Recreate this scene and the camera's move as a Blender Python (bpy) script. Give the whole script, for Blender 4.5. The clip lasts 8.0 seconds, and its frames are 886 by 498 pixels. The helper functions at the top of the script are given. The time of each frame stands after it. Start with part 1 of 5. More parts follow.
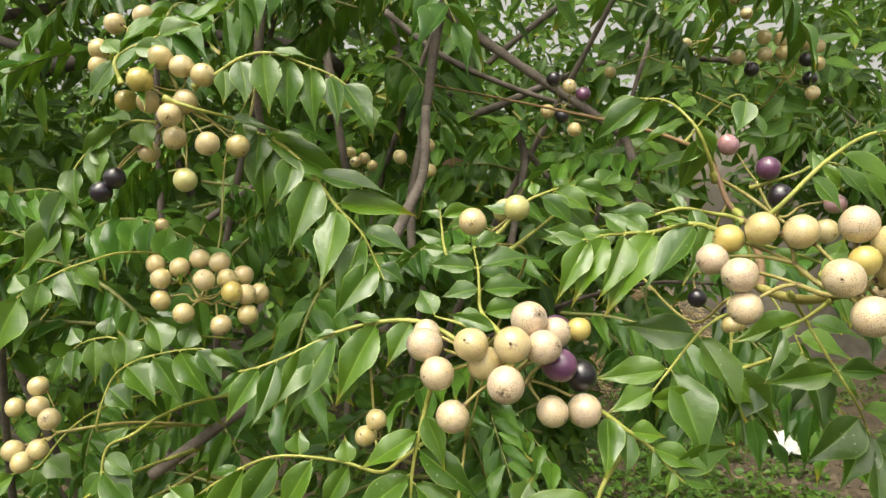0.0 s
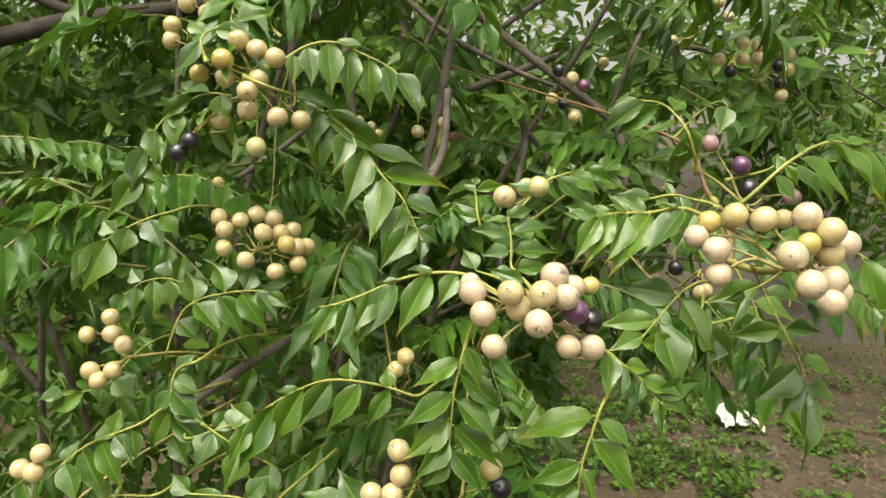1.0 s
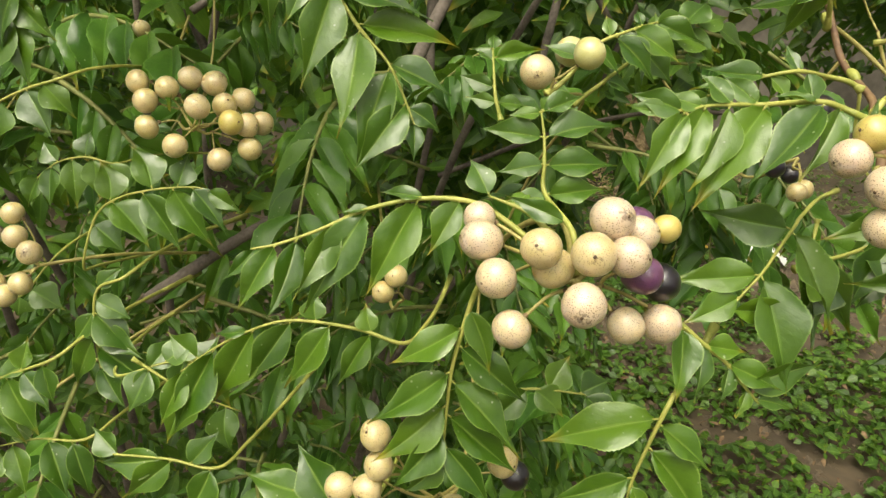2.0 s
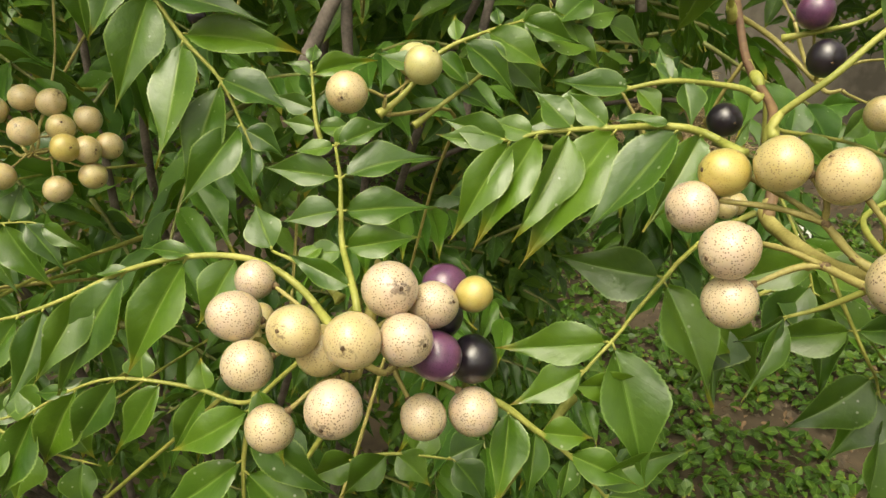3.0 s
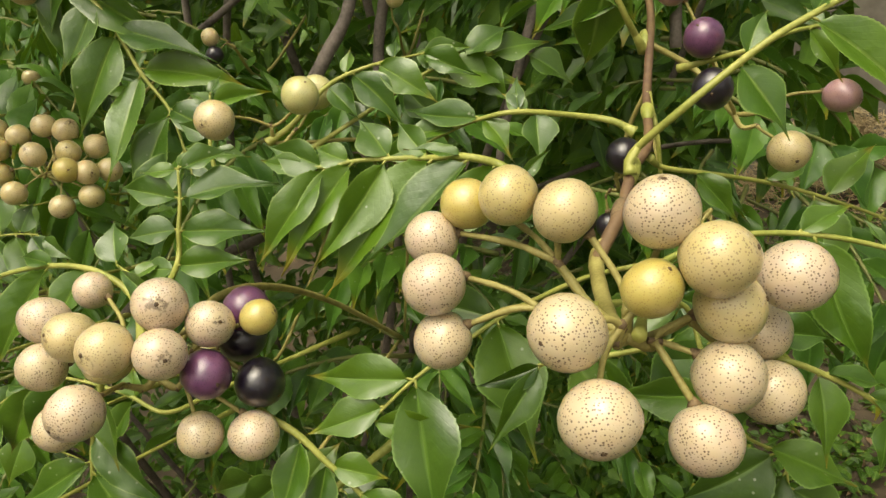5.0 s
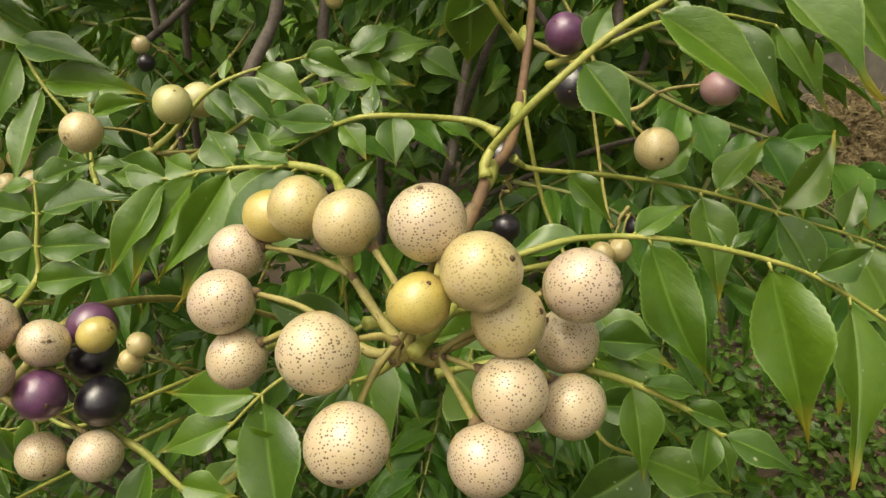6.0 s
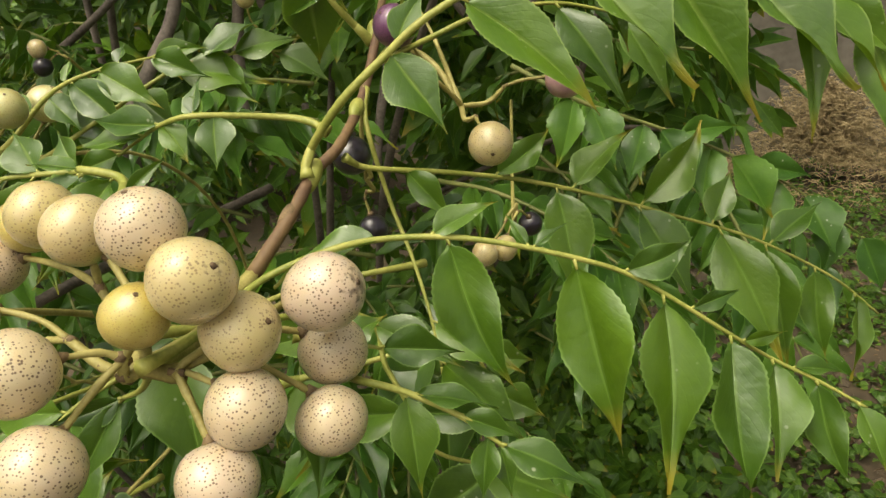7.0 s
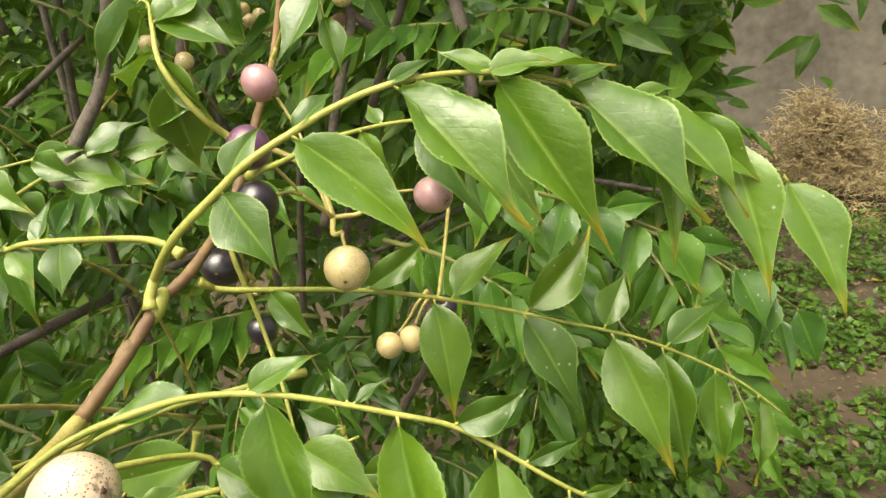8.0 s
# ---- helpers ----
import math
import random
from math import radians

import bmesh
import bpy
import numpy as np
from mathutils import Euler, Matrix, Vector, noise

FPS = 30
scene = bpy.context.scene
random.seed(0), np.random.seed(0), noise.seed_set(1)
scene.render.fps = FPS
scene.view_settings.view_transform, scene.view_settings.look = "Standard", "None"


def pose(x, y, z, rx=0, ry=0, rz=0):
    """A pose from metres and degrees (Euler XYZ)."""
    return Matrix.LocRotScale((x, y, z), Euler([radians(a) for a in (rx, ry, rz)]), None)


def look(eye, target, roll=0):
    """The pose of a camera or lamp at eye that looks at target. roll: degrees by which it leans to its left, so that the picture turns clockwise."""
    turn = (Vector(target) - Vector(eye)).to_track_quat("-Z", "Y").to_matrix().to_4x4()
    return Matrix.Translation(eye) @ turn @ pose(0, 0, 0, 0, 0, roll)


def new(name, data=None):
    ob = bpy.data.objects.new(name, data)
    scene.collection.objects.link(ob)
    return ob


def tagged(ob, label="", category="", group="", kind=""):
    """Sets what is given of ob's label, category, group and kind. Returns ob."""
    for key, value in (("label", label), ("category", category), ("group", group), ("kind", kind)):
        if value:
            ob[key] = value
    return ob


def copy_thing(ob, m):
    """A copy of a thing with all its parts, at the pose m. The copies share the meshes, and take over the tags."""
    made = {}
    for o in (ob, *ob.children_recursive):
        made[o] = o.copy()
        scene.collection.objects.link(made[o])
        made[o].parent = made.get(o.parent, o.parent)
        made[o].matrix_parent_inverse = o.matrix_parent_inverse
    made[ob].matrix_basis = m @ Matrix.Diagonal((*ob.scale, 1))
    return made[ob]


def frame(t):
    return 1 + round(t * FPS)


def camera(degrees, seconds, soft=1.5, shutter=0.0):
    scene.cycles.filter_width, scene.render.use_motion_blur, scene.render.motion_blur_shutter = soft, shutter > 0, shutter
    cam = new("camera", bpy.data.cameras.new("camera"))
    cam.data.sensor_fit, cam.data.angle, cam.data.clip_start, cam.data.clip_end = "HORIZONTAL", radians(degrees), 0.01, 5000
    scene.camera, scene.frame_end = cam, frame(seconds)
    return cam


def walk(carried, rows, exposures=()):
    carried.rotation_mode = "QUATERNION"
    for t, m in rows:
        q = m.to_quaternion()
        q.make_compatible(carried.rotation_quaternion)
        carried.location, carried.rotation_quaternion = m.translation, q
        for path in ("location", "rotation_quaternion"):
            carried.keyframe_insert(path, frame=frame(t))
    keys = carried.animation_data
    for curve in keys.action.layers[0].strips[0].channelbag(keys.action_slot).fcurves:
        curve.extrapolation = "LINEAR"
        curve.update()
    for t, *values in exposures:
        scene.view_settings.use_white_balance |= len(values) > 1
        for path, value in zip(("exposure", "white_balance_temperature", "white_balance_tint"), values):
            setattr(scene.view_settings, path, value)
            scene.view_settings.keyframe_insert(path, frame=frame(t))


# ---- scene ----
cam = camera(64.5, 8.0)
PATH = [
    (0, (0.054, 0.052, 1.393), (-0.009, 2.049, 1.312), 0.2),
    (0.5, (0.047, 0.002, 1.39), (0.005, 2.0, 1.309), 1.0),
    (1, (0.019, -0.019, 1.396), (0.056, 1.972, 1.219), 3.3),
    (1.2, (0.006, -0.004, 1.393), (0.088, 1.973, 1.1), 4.6),
    (2.3, (0.046, 0.136, 1.422), (0.034, 2.004, 0.707), 3.8),
    (2.5, (0.06, 0.147, 1.423), (0.086, 2.017, 0.713), 3.6),
    (3, (0.094, 0.156, 1.425), (0.019, 2.016, 0.692), 1.9),
    (3.5, (0.116, 0.151, 1.423), (-0.182, 2.004, 0.734), 1.0),
    (4, (0.133, 0.161, 1.428), (-0.298, 2.007, 0.793), 1.4),
    (4.5, (0.156, 0.163, 1.424), (-0.369, 1.99, 0.802), 1.1),
    (4.7, (0.166, 0.167, 1.423), (-0.355, 1.994, 0.797), 0.8),
    (5.8, (0.214, 0.183, 1.424), (-0.338, 1.996, 0.782), -0.8),
    (6, (0.219, 0.189, 1.424), (-0.338, 2.0, 0.782), -1.3),
    (6.5, (0.237, 0.201, 1.423), (-0.287, 2.02, 0.776), -1.8),
    (7, (0.255, 0.207, 1.421), (-0.265, 2.028, 0.777), -2.4),
    (7.5, (0.273, 0.214, 1.429), (-0.242, 2.035, 0.781), -2.9),
    (8, (0.287, 0.23, 1.443), (-0.242, 2.065, 0.848), -2.7),
]
EXPOSURES = [(0, 0.84, 7300, 6), (1.2, 0.84, 7350, 6), (2.4, 0.6, 7950, 4), (3, 0.52, 8100, 4), (4.5, 0.42, 8000, 4), (6.5, 0.32, 7900, 6), (7.3, 0.6, 7800, 6), (8, 1.15, 7800, 6)]
walk(cam, [(t, look(eye, target, roll)) for t, eye, target, roll in PATH], EXPOSURES)

# ---- light: bright open shade under a thin overcast sky ----
world = bpy.data.worlds.new("sky")
scene.world = world
world.use_nodes = True
wn = world.node_tree.nodes
sky = wn.new("ShaderNodeTexSky")
sky.sky_type = "NISHITA"
sky.sun_disc = False
sky.sun_elevation, sky.sun_rotation = radians(58), radians(200)
sky.air_density, sky.dust_density, sky.ozone_density = 0.7, 8.0, 1.0
haze = wn.new("ShaderNodeHueSaturation")
haze.inputs["Saturation"].default_value = 0.10
world.node_tree.links.new(sky.outputs["Color"], haze.inputs["Color"])
world.node_tree.links.new(haze.outputs["Color"], wn["Background"].inputs["Color"])
wn["Background"].inputs["Strength"].default_value = 0.15

sun = new("sun", bpy.data.lights.new("sun", "SUN"))
sun.data.energy, sun.data.angle, sun.data.color = 1.2, radians(40), (1.0, 0.95, 0.84)
sun.matrix_world = look((-0.6, -0.75, 3.0), (0, 0, 0))


# ---- materials ----
def material(name):
    m = bpy.data.materials.new(name)
    m.use_nodes = True
    t = m.node_tree
    return m, t.nodes, t.links, t.nodes["Principled BSDF"]


def ramp(nodes, stops):
    r = nodes.new("ShaderNodeValToRGB")
    while len(r.color_ramp.elements) < len(stops):
        r.color_ramp.elements.new(0.5)
    for e, (at, c) in zip(r.color_ramp.elements, stops):
        e.position, e.color = at, (*c, 1)
    return r


def node(nodes, kind, **inputs):
    n = nodes.new(kind)
    for key, value in inputs.items():
        n.inputs[key.replace("_", " ")].default_value = value
    return n


def maths(nodes, links, op, a, b):
    n = nodes.new("ShaderNodeMath")
    n.operation = op
    for k, v in enumerate((a, b)):
        if isinstance(v, (int, float)):
            n.inputs[k].default_value = v
        else:
            links.new(v, n.inputs[k])
    return n.outputs[0]


def mix(nodes, links, factor, a, b):
    n = nodes.new("ShaderNodeMix")
    n.data_type = "RGBA"
    for k, v in ((0, factor), (6, a), (7, b)):
        if isinstance(v, (int, float)):
            n.inputs[k].default_value = v
        elif isinstance(v, tuple):
            n.inputs[k].default_value = (*v, 1)
        else:
            links.new(v, n.inputs[k])
    return n.outputs[2]


def leaf_material(name, dark, light, tip, by_island=False, gloss=0.8):
    """A glossy leaf: paler midrib and side veins, dusty specks, yellowing tip; u runs across, v from base to tip."""
    m, n, l, p = material(name)
    uv = n.new("ShaderNodeUVMap")
    sep = n.new("ShaderNodeSeparateXYZ")
    l.new(uv.outputs["UV"], sep.inputs[0])
    u, v = sep.outputs["X"], sep.outputs["Y"]
    if by_island:
        rnd = n.new("ShaderNodeNewGeometry").outputs["Random Per Island"]
    else:
        rnd = n.new("ShaderNodeObjectInfo").outputs["Random"]
    off = maths(n, l, "ABSOLUTE", maths(n, l, "SUBTRACT", u, 0.5), 0.0)
    mid = ramp(n, [(0.0, (1, 1, 1)), (0.022, (0.7, 0.7, 0.7)), (0.05, (0, 0, 0))])
    l.new(off, mid.inputs[0])
    blotch = node(n, "ShaderNodeTexNoise", Scale=55.0, Detail=4.0)
    grain = node(n, "ShaderNodeTexNoise", Scale=420.0, Detail=3.0)
    geo = n.new("ShaderNodeNewGeometry")
    for tex in (blotch, grain):
        l.new(geo.outputs["Position"], tex.inputs["Vector"])
    wave = maths(n, l, "SUBTRACT", maths(n, l, "ADD", maths(n, l, "MULTIPLY", v, 11.0), maths(n, l, "MULTIPLY", blotch.outputs["Fac"], 1.6)), maths(n, l, "MULTIPLY", off, 7.0))
    vein = ramp(n, [(0.0, (1, 1, 1)), (0.10, (0.15, 0.15, 0.15)), (0.22, (0, 0, 0)), (0.9, (0, 0, 0)), (1.0, (1, 1, 1))])
    l.new(maths(n, l, "FRACT", wave, 0.0), vein.inputs[0])
    tone = maths(n, l, "ADD", maths(n, l, "ADD", maths(n, l, "MULTIPLY", blotch.outputs["Fac"], 0.8), maths(n, l, "MULTIPLY", grain.outputs["Fac"], 0.2)), maths(n, l, "MULTIPLY", maths(n, l, "SUBTRACT", rnd, 0.5), 0.45))
    cool = tuple(0.5 * (a + b) * f for a, b, f in zip(dark, light, (0.88, 0.93, 1.0)))
    body = ramp(n, [(0.22, dark), (0.5, cool), (0.78, light)])
    l.new(tone, body.inputs[0])
    veined = mix(n, l, maths(n, l, "MULTIPLY", vein.outputs["Color"], 0.03), body.outputs["Color"], tip)
    ribbed = mix(n, l, maths(n, l, "MULTIPLY", mid.outputs["Color"], 0.5), veined, tip)
    rim = ramp(n, [(0.455, (0, 0, 0)), (0.485, (1, 1, 1))])
    l.new(off, rim.inputs[0])
    ribbed = mix(n, l, maths(n, l, "MULTIPLY", rim.outputs["Color"], 0.55), ribbed, tip)
    ends = ramp(n, [(0.80, (0, 0, 0)), (1.0, (1, 1, 1))])
    l.new(maths(n, l, "ADD", v, maths(n, l, "MULTIPLY", maths(n, l, "SUBTRACT", rnd, 0.7), 0.3)), ends.inputs[0])
    aged = mix(n, l, maths(n, l, "MULTIPLY", ends.outputs["Color"], 0.8), ribbed, (0.35, 0.27, 0.03))
    spots = node(n, "ShaderNodeTexVoronoi", Scale=260.0)
    l.new(geo.outputs["Position"], spots.inputs["Vector"])
    dot = ramp(n, [(0.07, (1, 1, 1)), (0.13, (0, 0, 0))])
    l.new(spots.outputs["Distance"], dot.inputs[0])
    rare = ramp(n, [(0.50, (0, 0, 0)), (0.58, (1, 1, 1))])
    l.new(blotch.outputs["Fac"], rare.inputs[0])
    dusty = mix(n, l, maths(n, l, "MULTIPLY", maths(n, l, "MULTIPLY", dot.outputs["Color"], rare.outputs["Color"]), 0.7), aged, (0.45, 0.5, 0.35))
    l.new(dusty, p.inputs["Base Color"])
    rough = ramp(n, [(0.35, (0.30, 0.30, 0.30)), (0.65, (0.46, 0.46, 0.46))])
    l.new(blotch.outputs["Fac"], rough.inputs[0])
    l.new(rough.outputs["Color"], p.inputs["Roughness"])
    p.inputs["Specular IOR Level"].default_value = gloss
    p.inputs["Coat Weight"].default_value, p.inputs["Coat Roughness"].default_value = 0.28 * gloss, 0.32
    swell = node(n, "ShaderNodeBump", Strength=0.5, Distance=0.003)
    l.new(maths(n, l, "ADD", blotch.outputs["Fac"], maths(n, l, "MULTIPLY", vein.outputs["Color"], -0.006)), swell.inputs["Height"])
    bump = node(n, "ShaderNodeBump", Strength=0.3, Distance=0.0004)
    l.new(swell.outputs["Normal"], bump.inputs["Normal"])
    l.new(maths(n, l, "ADD", maths(n, l, "MULTIPLY", grain.outputs["Fac"], 1.6), maths(n, l, "ADD", maths(n, l, "MULTIPLY", vein.outputs["Color"], -0.10), maths(n, l, "MULTIPLY", mid.outputs["Color"], -1.0))), bump.inputs["Height"])
    l.new(bump.outputs["Normal"], p.inputs["Normal"])
    through_light = n.new("ShaderNodeBsdfTranslucent")
    l.new(mix(n, l, 0.35, dusty, (0.20, 0.33, 0.01)), through_light.inputs["Color"])
    both = n.new("ShaderNodeMixShader")
    both.inputs[0].default_value = 0.27
    l.new(p.outputs[0], both.inputs[1])
    l.new(through_light.outputs[0], both.inputs[2])
    l.new(both.outputs[0], n["Material Output"].inputs["Surface"])
    return m


LEAF = leaf_material("fresh_leaf", (0.027, 0.088, 0.005), (0.094, 0.195, 0.009), (0.30, 0.44, 0.10))
LEAF_MID = leaf_material("full_grown_leaf", (0.025, 0.078, 0.005), (0.098, 0.198, 0.010), (0.22, 0.38, 0.08))
LEAF_OLD = leaf_material("mature_leaf", (0.025, 0.084, 0.010), (0.098, 0.216, 0.022), (0.14, 0.28, 0.05), False, 0.42)
LEAF_FAR = leaf_material("far_leaf", (0.026, 0.078, 0.010), (0.118, 0.235, 0.026), (0.14, 0.27, 0.04), True, 0.3)
LEAF_DISTANT = leaf_material("distant_leaf", (0.032, 0.092, 0.010), (0.14, 0.27, 0.03), (0.2, 0.34, 0.06), True, 0.3)
YELLOW_LEAF = leaf_material("yellow_leaf", (0.45, 0.25, 0.02), (0.65, 0.42, 0.04), (0.7, 0.5, 0.1))
WEED = leaf_material("weed_leaf", (0.024, 0.070, 0.008), (0.095, 0.19, 0.02), (0.2, 0.36, 0.08), True, 0.3)


def berry_material(name, skin, blush, spot, amount, rough):
    """A waxy fruit skin with oil-gland dots that vary in size, a soft blush and fine grain."""
    m, n, l, p = material(name)
    geo = n.new("ShaderNodeTexCoord")
    rnd = n.new("ShaderNodeObjectInfo").outputs["Random"]
    shift = n.new("ShaderNodeVectorMath")
    shift.operation = "ADD"
    l.new(geo.outputs["Object"], shift.inputs[0])
    l.new(rnd, shift.inputs[1])
    cloud = node(n, "ShaderNodeTexNoise", Scale=1.6, Detail=4.0)
    l.new(shift.outputs[0], cloud.inputs["Vector"])
    tone = ramp(n, [(0.25, skin), (0.8, blush)])
    l.new(maths(n, l, "ADD", maths(n, l, "MULTIPLY", cloud.outputs["Fac"], 0.7), maths(n, l, "MULTIPLY", rnd, 0.35)), tone.inputs[0])
    cells = node(n, "ShaderNodeTexVoronoi", Scale=10.8, Randomness=0.7)
    l.new(shift.outputs[0], cells.inputs["Vector"])
    dots = ramp(n, [(0.23, (1, 1, 1)), (0.33, (0, 0, 0))])
    jitter = node(n, "ShaderNodeTexNoise", Scale=3.0, Detail=2.0)
    l.new(shift.outputs[0], jitter.inputs["Vector"])
    l.new(maths(n, l, "ADD", cells.outputs["Distance"], maths(n, l, "MULTIPLY", maths(n, l, "SUBTRACT", jitter.outputs["Fac"], 0.5), 0.3)), dots.inputs[0])
    spotted = mix(n, l, maths(n, l, "MULTIPLY", dots.outputs["Color"], amount), tone.outputs["Color"], spot)
    # a dry brown stain with a ragged edge round the scar, larger on some fruits than on others
    end = n.new("ShaderNodeSeparateXYZ")
    l.new(geo.outputs["Object"], end.inputs[0])
    ragged = node(n, "ShaderNodeTexNoise", Scale=5.5, Detail=4.0)
    l.new(shift.outputs[0], ragged.inputs["Vector"])
    stain = ramp(n, [(0.71, (0, 0, 0)), (0.77, (1, 1, 1))])
    reach = maths(n, l, "ADD", maths(n, l, "MULTIPLY", end.outputs["Z"], -0.5), maths(n, l, "MULTIPLY", ragged.outputs["Fac"], 0.42))
    l.new(maths(n, l, "ADD", reach, maths(n, l, "MULTIPLY", maths(n, l, "SUBTRACT", rnd, 0.75), 0.12)), stain.inputs[0])
    spotted = mix(n, l, maths(n, l, "MULTIPLY", stain.outputs["Color"], 0.7), spotted, tuple(0.6 * c for c in spot))
    l.new(spotted, p.inputs["Base Color"])
    p.inputs["Roughness"].default_value = rough
    p.inputs["Specular IOR Level"].default_value = 0.5
    p.inputs["Coat Weight"].default_value, p.inputs["Coat Roughness"].default_value = 0.8, 0.28
    p.inputs["Subsurface Weight"].default_value = 0.35
    p.inputs["Subsurface Radius"].default_value = (1.0, 0.7, 0.3)
    p.inputs["Subsurface Scale"].default_value = 0.002
    fine = node(n, "ShaderNodeTexNoise", Scale=24.0, Detail=2.0)
    l.new(shift.outputs[0], fine.inputs["Vector"])
    bump = node(n, "ShaderNodeBump", Strength=0.28, Distance=0.0003)
    l.new(maths(n, l, "SUBTRACT", maths(n, l, "MULTIPLY", fine.outputs["Fac"], 0.7), dots.outputs["Color"]), bump.inputs["Height"])
    l.new(bump.outputs["Normal"], p.inputs["Normal"])
    return m


SKIN = {
    "cream": berry_material("cream_berry", (0.51, 0.43, 0.18), (0.56, 0.46, 0.27), (0.17, 0.10, 0.045), 0.7, 0.28),
    "dotted": berry_material("dotted_berry", (0.56, 0.47, 0.29), (0.58, 0.46, 0.35), (0.10, 0.055, 0.03), 0.95, 0.30),
    "yellow": berry_material("yellow_berry", (0.46, 0.39, 0.10), (0.52, 0.42, 0.15), (0.28, 0.18, 0.05), 0.5, 0.27),
    "green": berry_material("pale_green_berry", (0.46, 0.45, 0.18), (0.55, 0.50, 0.28), (0.26, 0.21, 0.08), 0.45, 0.27),
    "pink": berry_material("pink_berry", (0.33, 0.16, 0.19), (0.50, 0.32, 0.33), (0.20, 0.07, 0.10), 0.5, 0.36),
    "purple": berry_material("purple_berry", (0.075, 0.02, 0.07), (0.20, 0.08, 0.17), (0.03, 0.008, 0.03), 0.5, 0.2),
    "black": berry_material("black_berry", (0.006, 0.005, 0.010), (0.016, 0.010, 0.022), (0.004, 0.003, 0.006), 0.5, 0.16),
}


def bark_material(name, low, high, scale, rough=0.8):
    m, n, l, p = material(name)
    geo = n.new("ShaderNodeNewGeometry")
    a = node(n, "ShaderNodeTexNoise", Scale=scale, Detail=5.0)
    b = node(n, "ShaderNodeTexNoise", Scale=scale * 9, Detail=3.0)
    for tex in (a, b):
        l.new(geo.outputs["Position"], tex.inputs["Vector"])
    tone = maths(n, l, "ADD", maths(n, l, "MULTIPLY", a.outputs["Fac"], 0.65), maths(n, l, "MULTIPLY", b.outputs["Fac"], 0.35))
    c = ramp(n, [(0.35, low), (0.68, high)])
    l.new(tone, c.inputs[0])
    l.new(c.outputs["Color"], p.inputs["Base Color"])
    p.inputs["Roughness"].default_value = rough
    bump = node(n, "ShaderNodeBump", Strength=0.5, Distance=0.02 / scale)
    l.new(tone, bump.inputs["Height"])
    l.new(bump.outputs["Normal"], p.inputs["Normal"])
    return m


OLD_STALK = bark_material("dark_green_stalk", (0.10, 0.13, 0.03), (0.22, 0.22, 0.07), 120.0, 0.6)
STALK = bark_material("green_stalk", (0.20, 0.235, 0.04), (0.42, 0.41, 0.11), 120.0, 0.5)
FRUIT_STALK = bark_material("fruit_stalk", (0.20, 0.175, 0.045), (0.42, 0.37, 0.13), 160.0, 0.55)
NODE = bark_material("dry_node", (0.07, 0.045, 0.025), (0.26, 0.18, 0.09), 300.0)
TWIG = bark_material("twig_bark", (0.11, 0.065, 0.04), (0.34, 0.25, 0.12), 90.0)
YOUNG_TWIG = bark_material("young_twig_bark", (0.10, 0.052, 0.032), (0.24, 0.155, 0.065), 45.0, 0.65)
# bark with the shade of the canopy put into its colour
SHADED_BARK = bark_material("shaded_bark", (0.018, 0.015, 0.012), (0.075, 0.06, 0.048), 45.0)
BARK = bark_material("grey_brown_bark", (0.05, 0.041, 0.034), (0.20, 0.165, 0.14), 60.0)
SCAR = bark_material("fruit_scar", (0.04, 0.025, 0.015), (0.16, 0.10, 0.05), 900.0)
SOIL = bark_material("bare_soil", (0.034, 0.025, 0.015), (0.100, 0.073, 0.043), 2.2, 0.95)
CLOD = bark_material("dry_clod", (0.05, 0.037, 0.024), (0.15, 0.115, 0.075), 30.0, 0.95)
PLASTER = bark_material("weathered_plaster", (0.070, 0.061, 0.048), (0.185, 0.165, 0.135), 1.3, 0.9)
STRAW = bark_material("dry_straw", (0.24, 0.18, 0.09), (0.50, 0.39, 0.22), 14.0, 0.85)
PAPER = bark_material("crumpled_paper", (0.80, 0.80, 0.78), (0.90, 0.90, 0.88), 12.0, 0.7)
LITTER = bark_material("dry_leaf_litter", (0.07, 0.042, 0.024), (0.24, 0.155, 0.08), 9.0, 0.9)


# ---- mesh helpers ----
def mesh_of(name, bm, *mats, smooth=True):
    me = bpy.data.meshes.new(name)
    bm.to_mesh(me)
    bm.free()
    for m in mats:
        me.materials.append(m)
    if smooth:
        me.shade_smooth()
    return me


def part(name, bm, mat, parent, label=""):
    ob = new(name, mesh_of(name, bm, mat))
    ob.parent = parent
    return tagged(ob, label)


def smooth_line(points, steps):
    """Catmull-Rom through the points."""
    p = [Vector(q) for q in points]
    p = [2 * p[0] - p[1], *p, 2 * p[-1] - p[-2]]
    out = []
    for k in range(1, len(p) - 2):
        a, b, c, d = p[k - 1 : k + 3]
        for s in range(steps):
            t = s / steps
            out.append(0.5 * (2 * b + (c - a) * t + (2 * a - 5 * b + 4 * c - d) * t * t + (3 * b - a - 3 * c + d) * t**3))
    return out + [p[-2]]


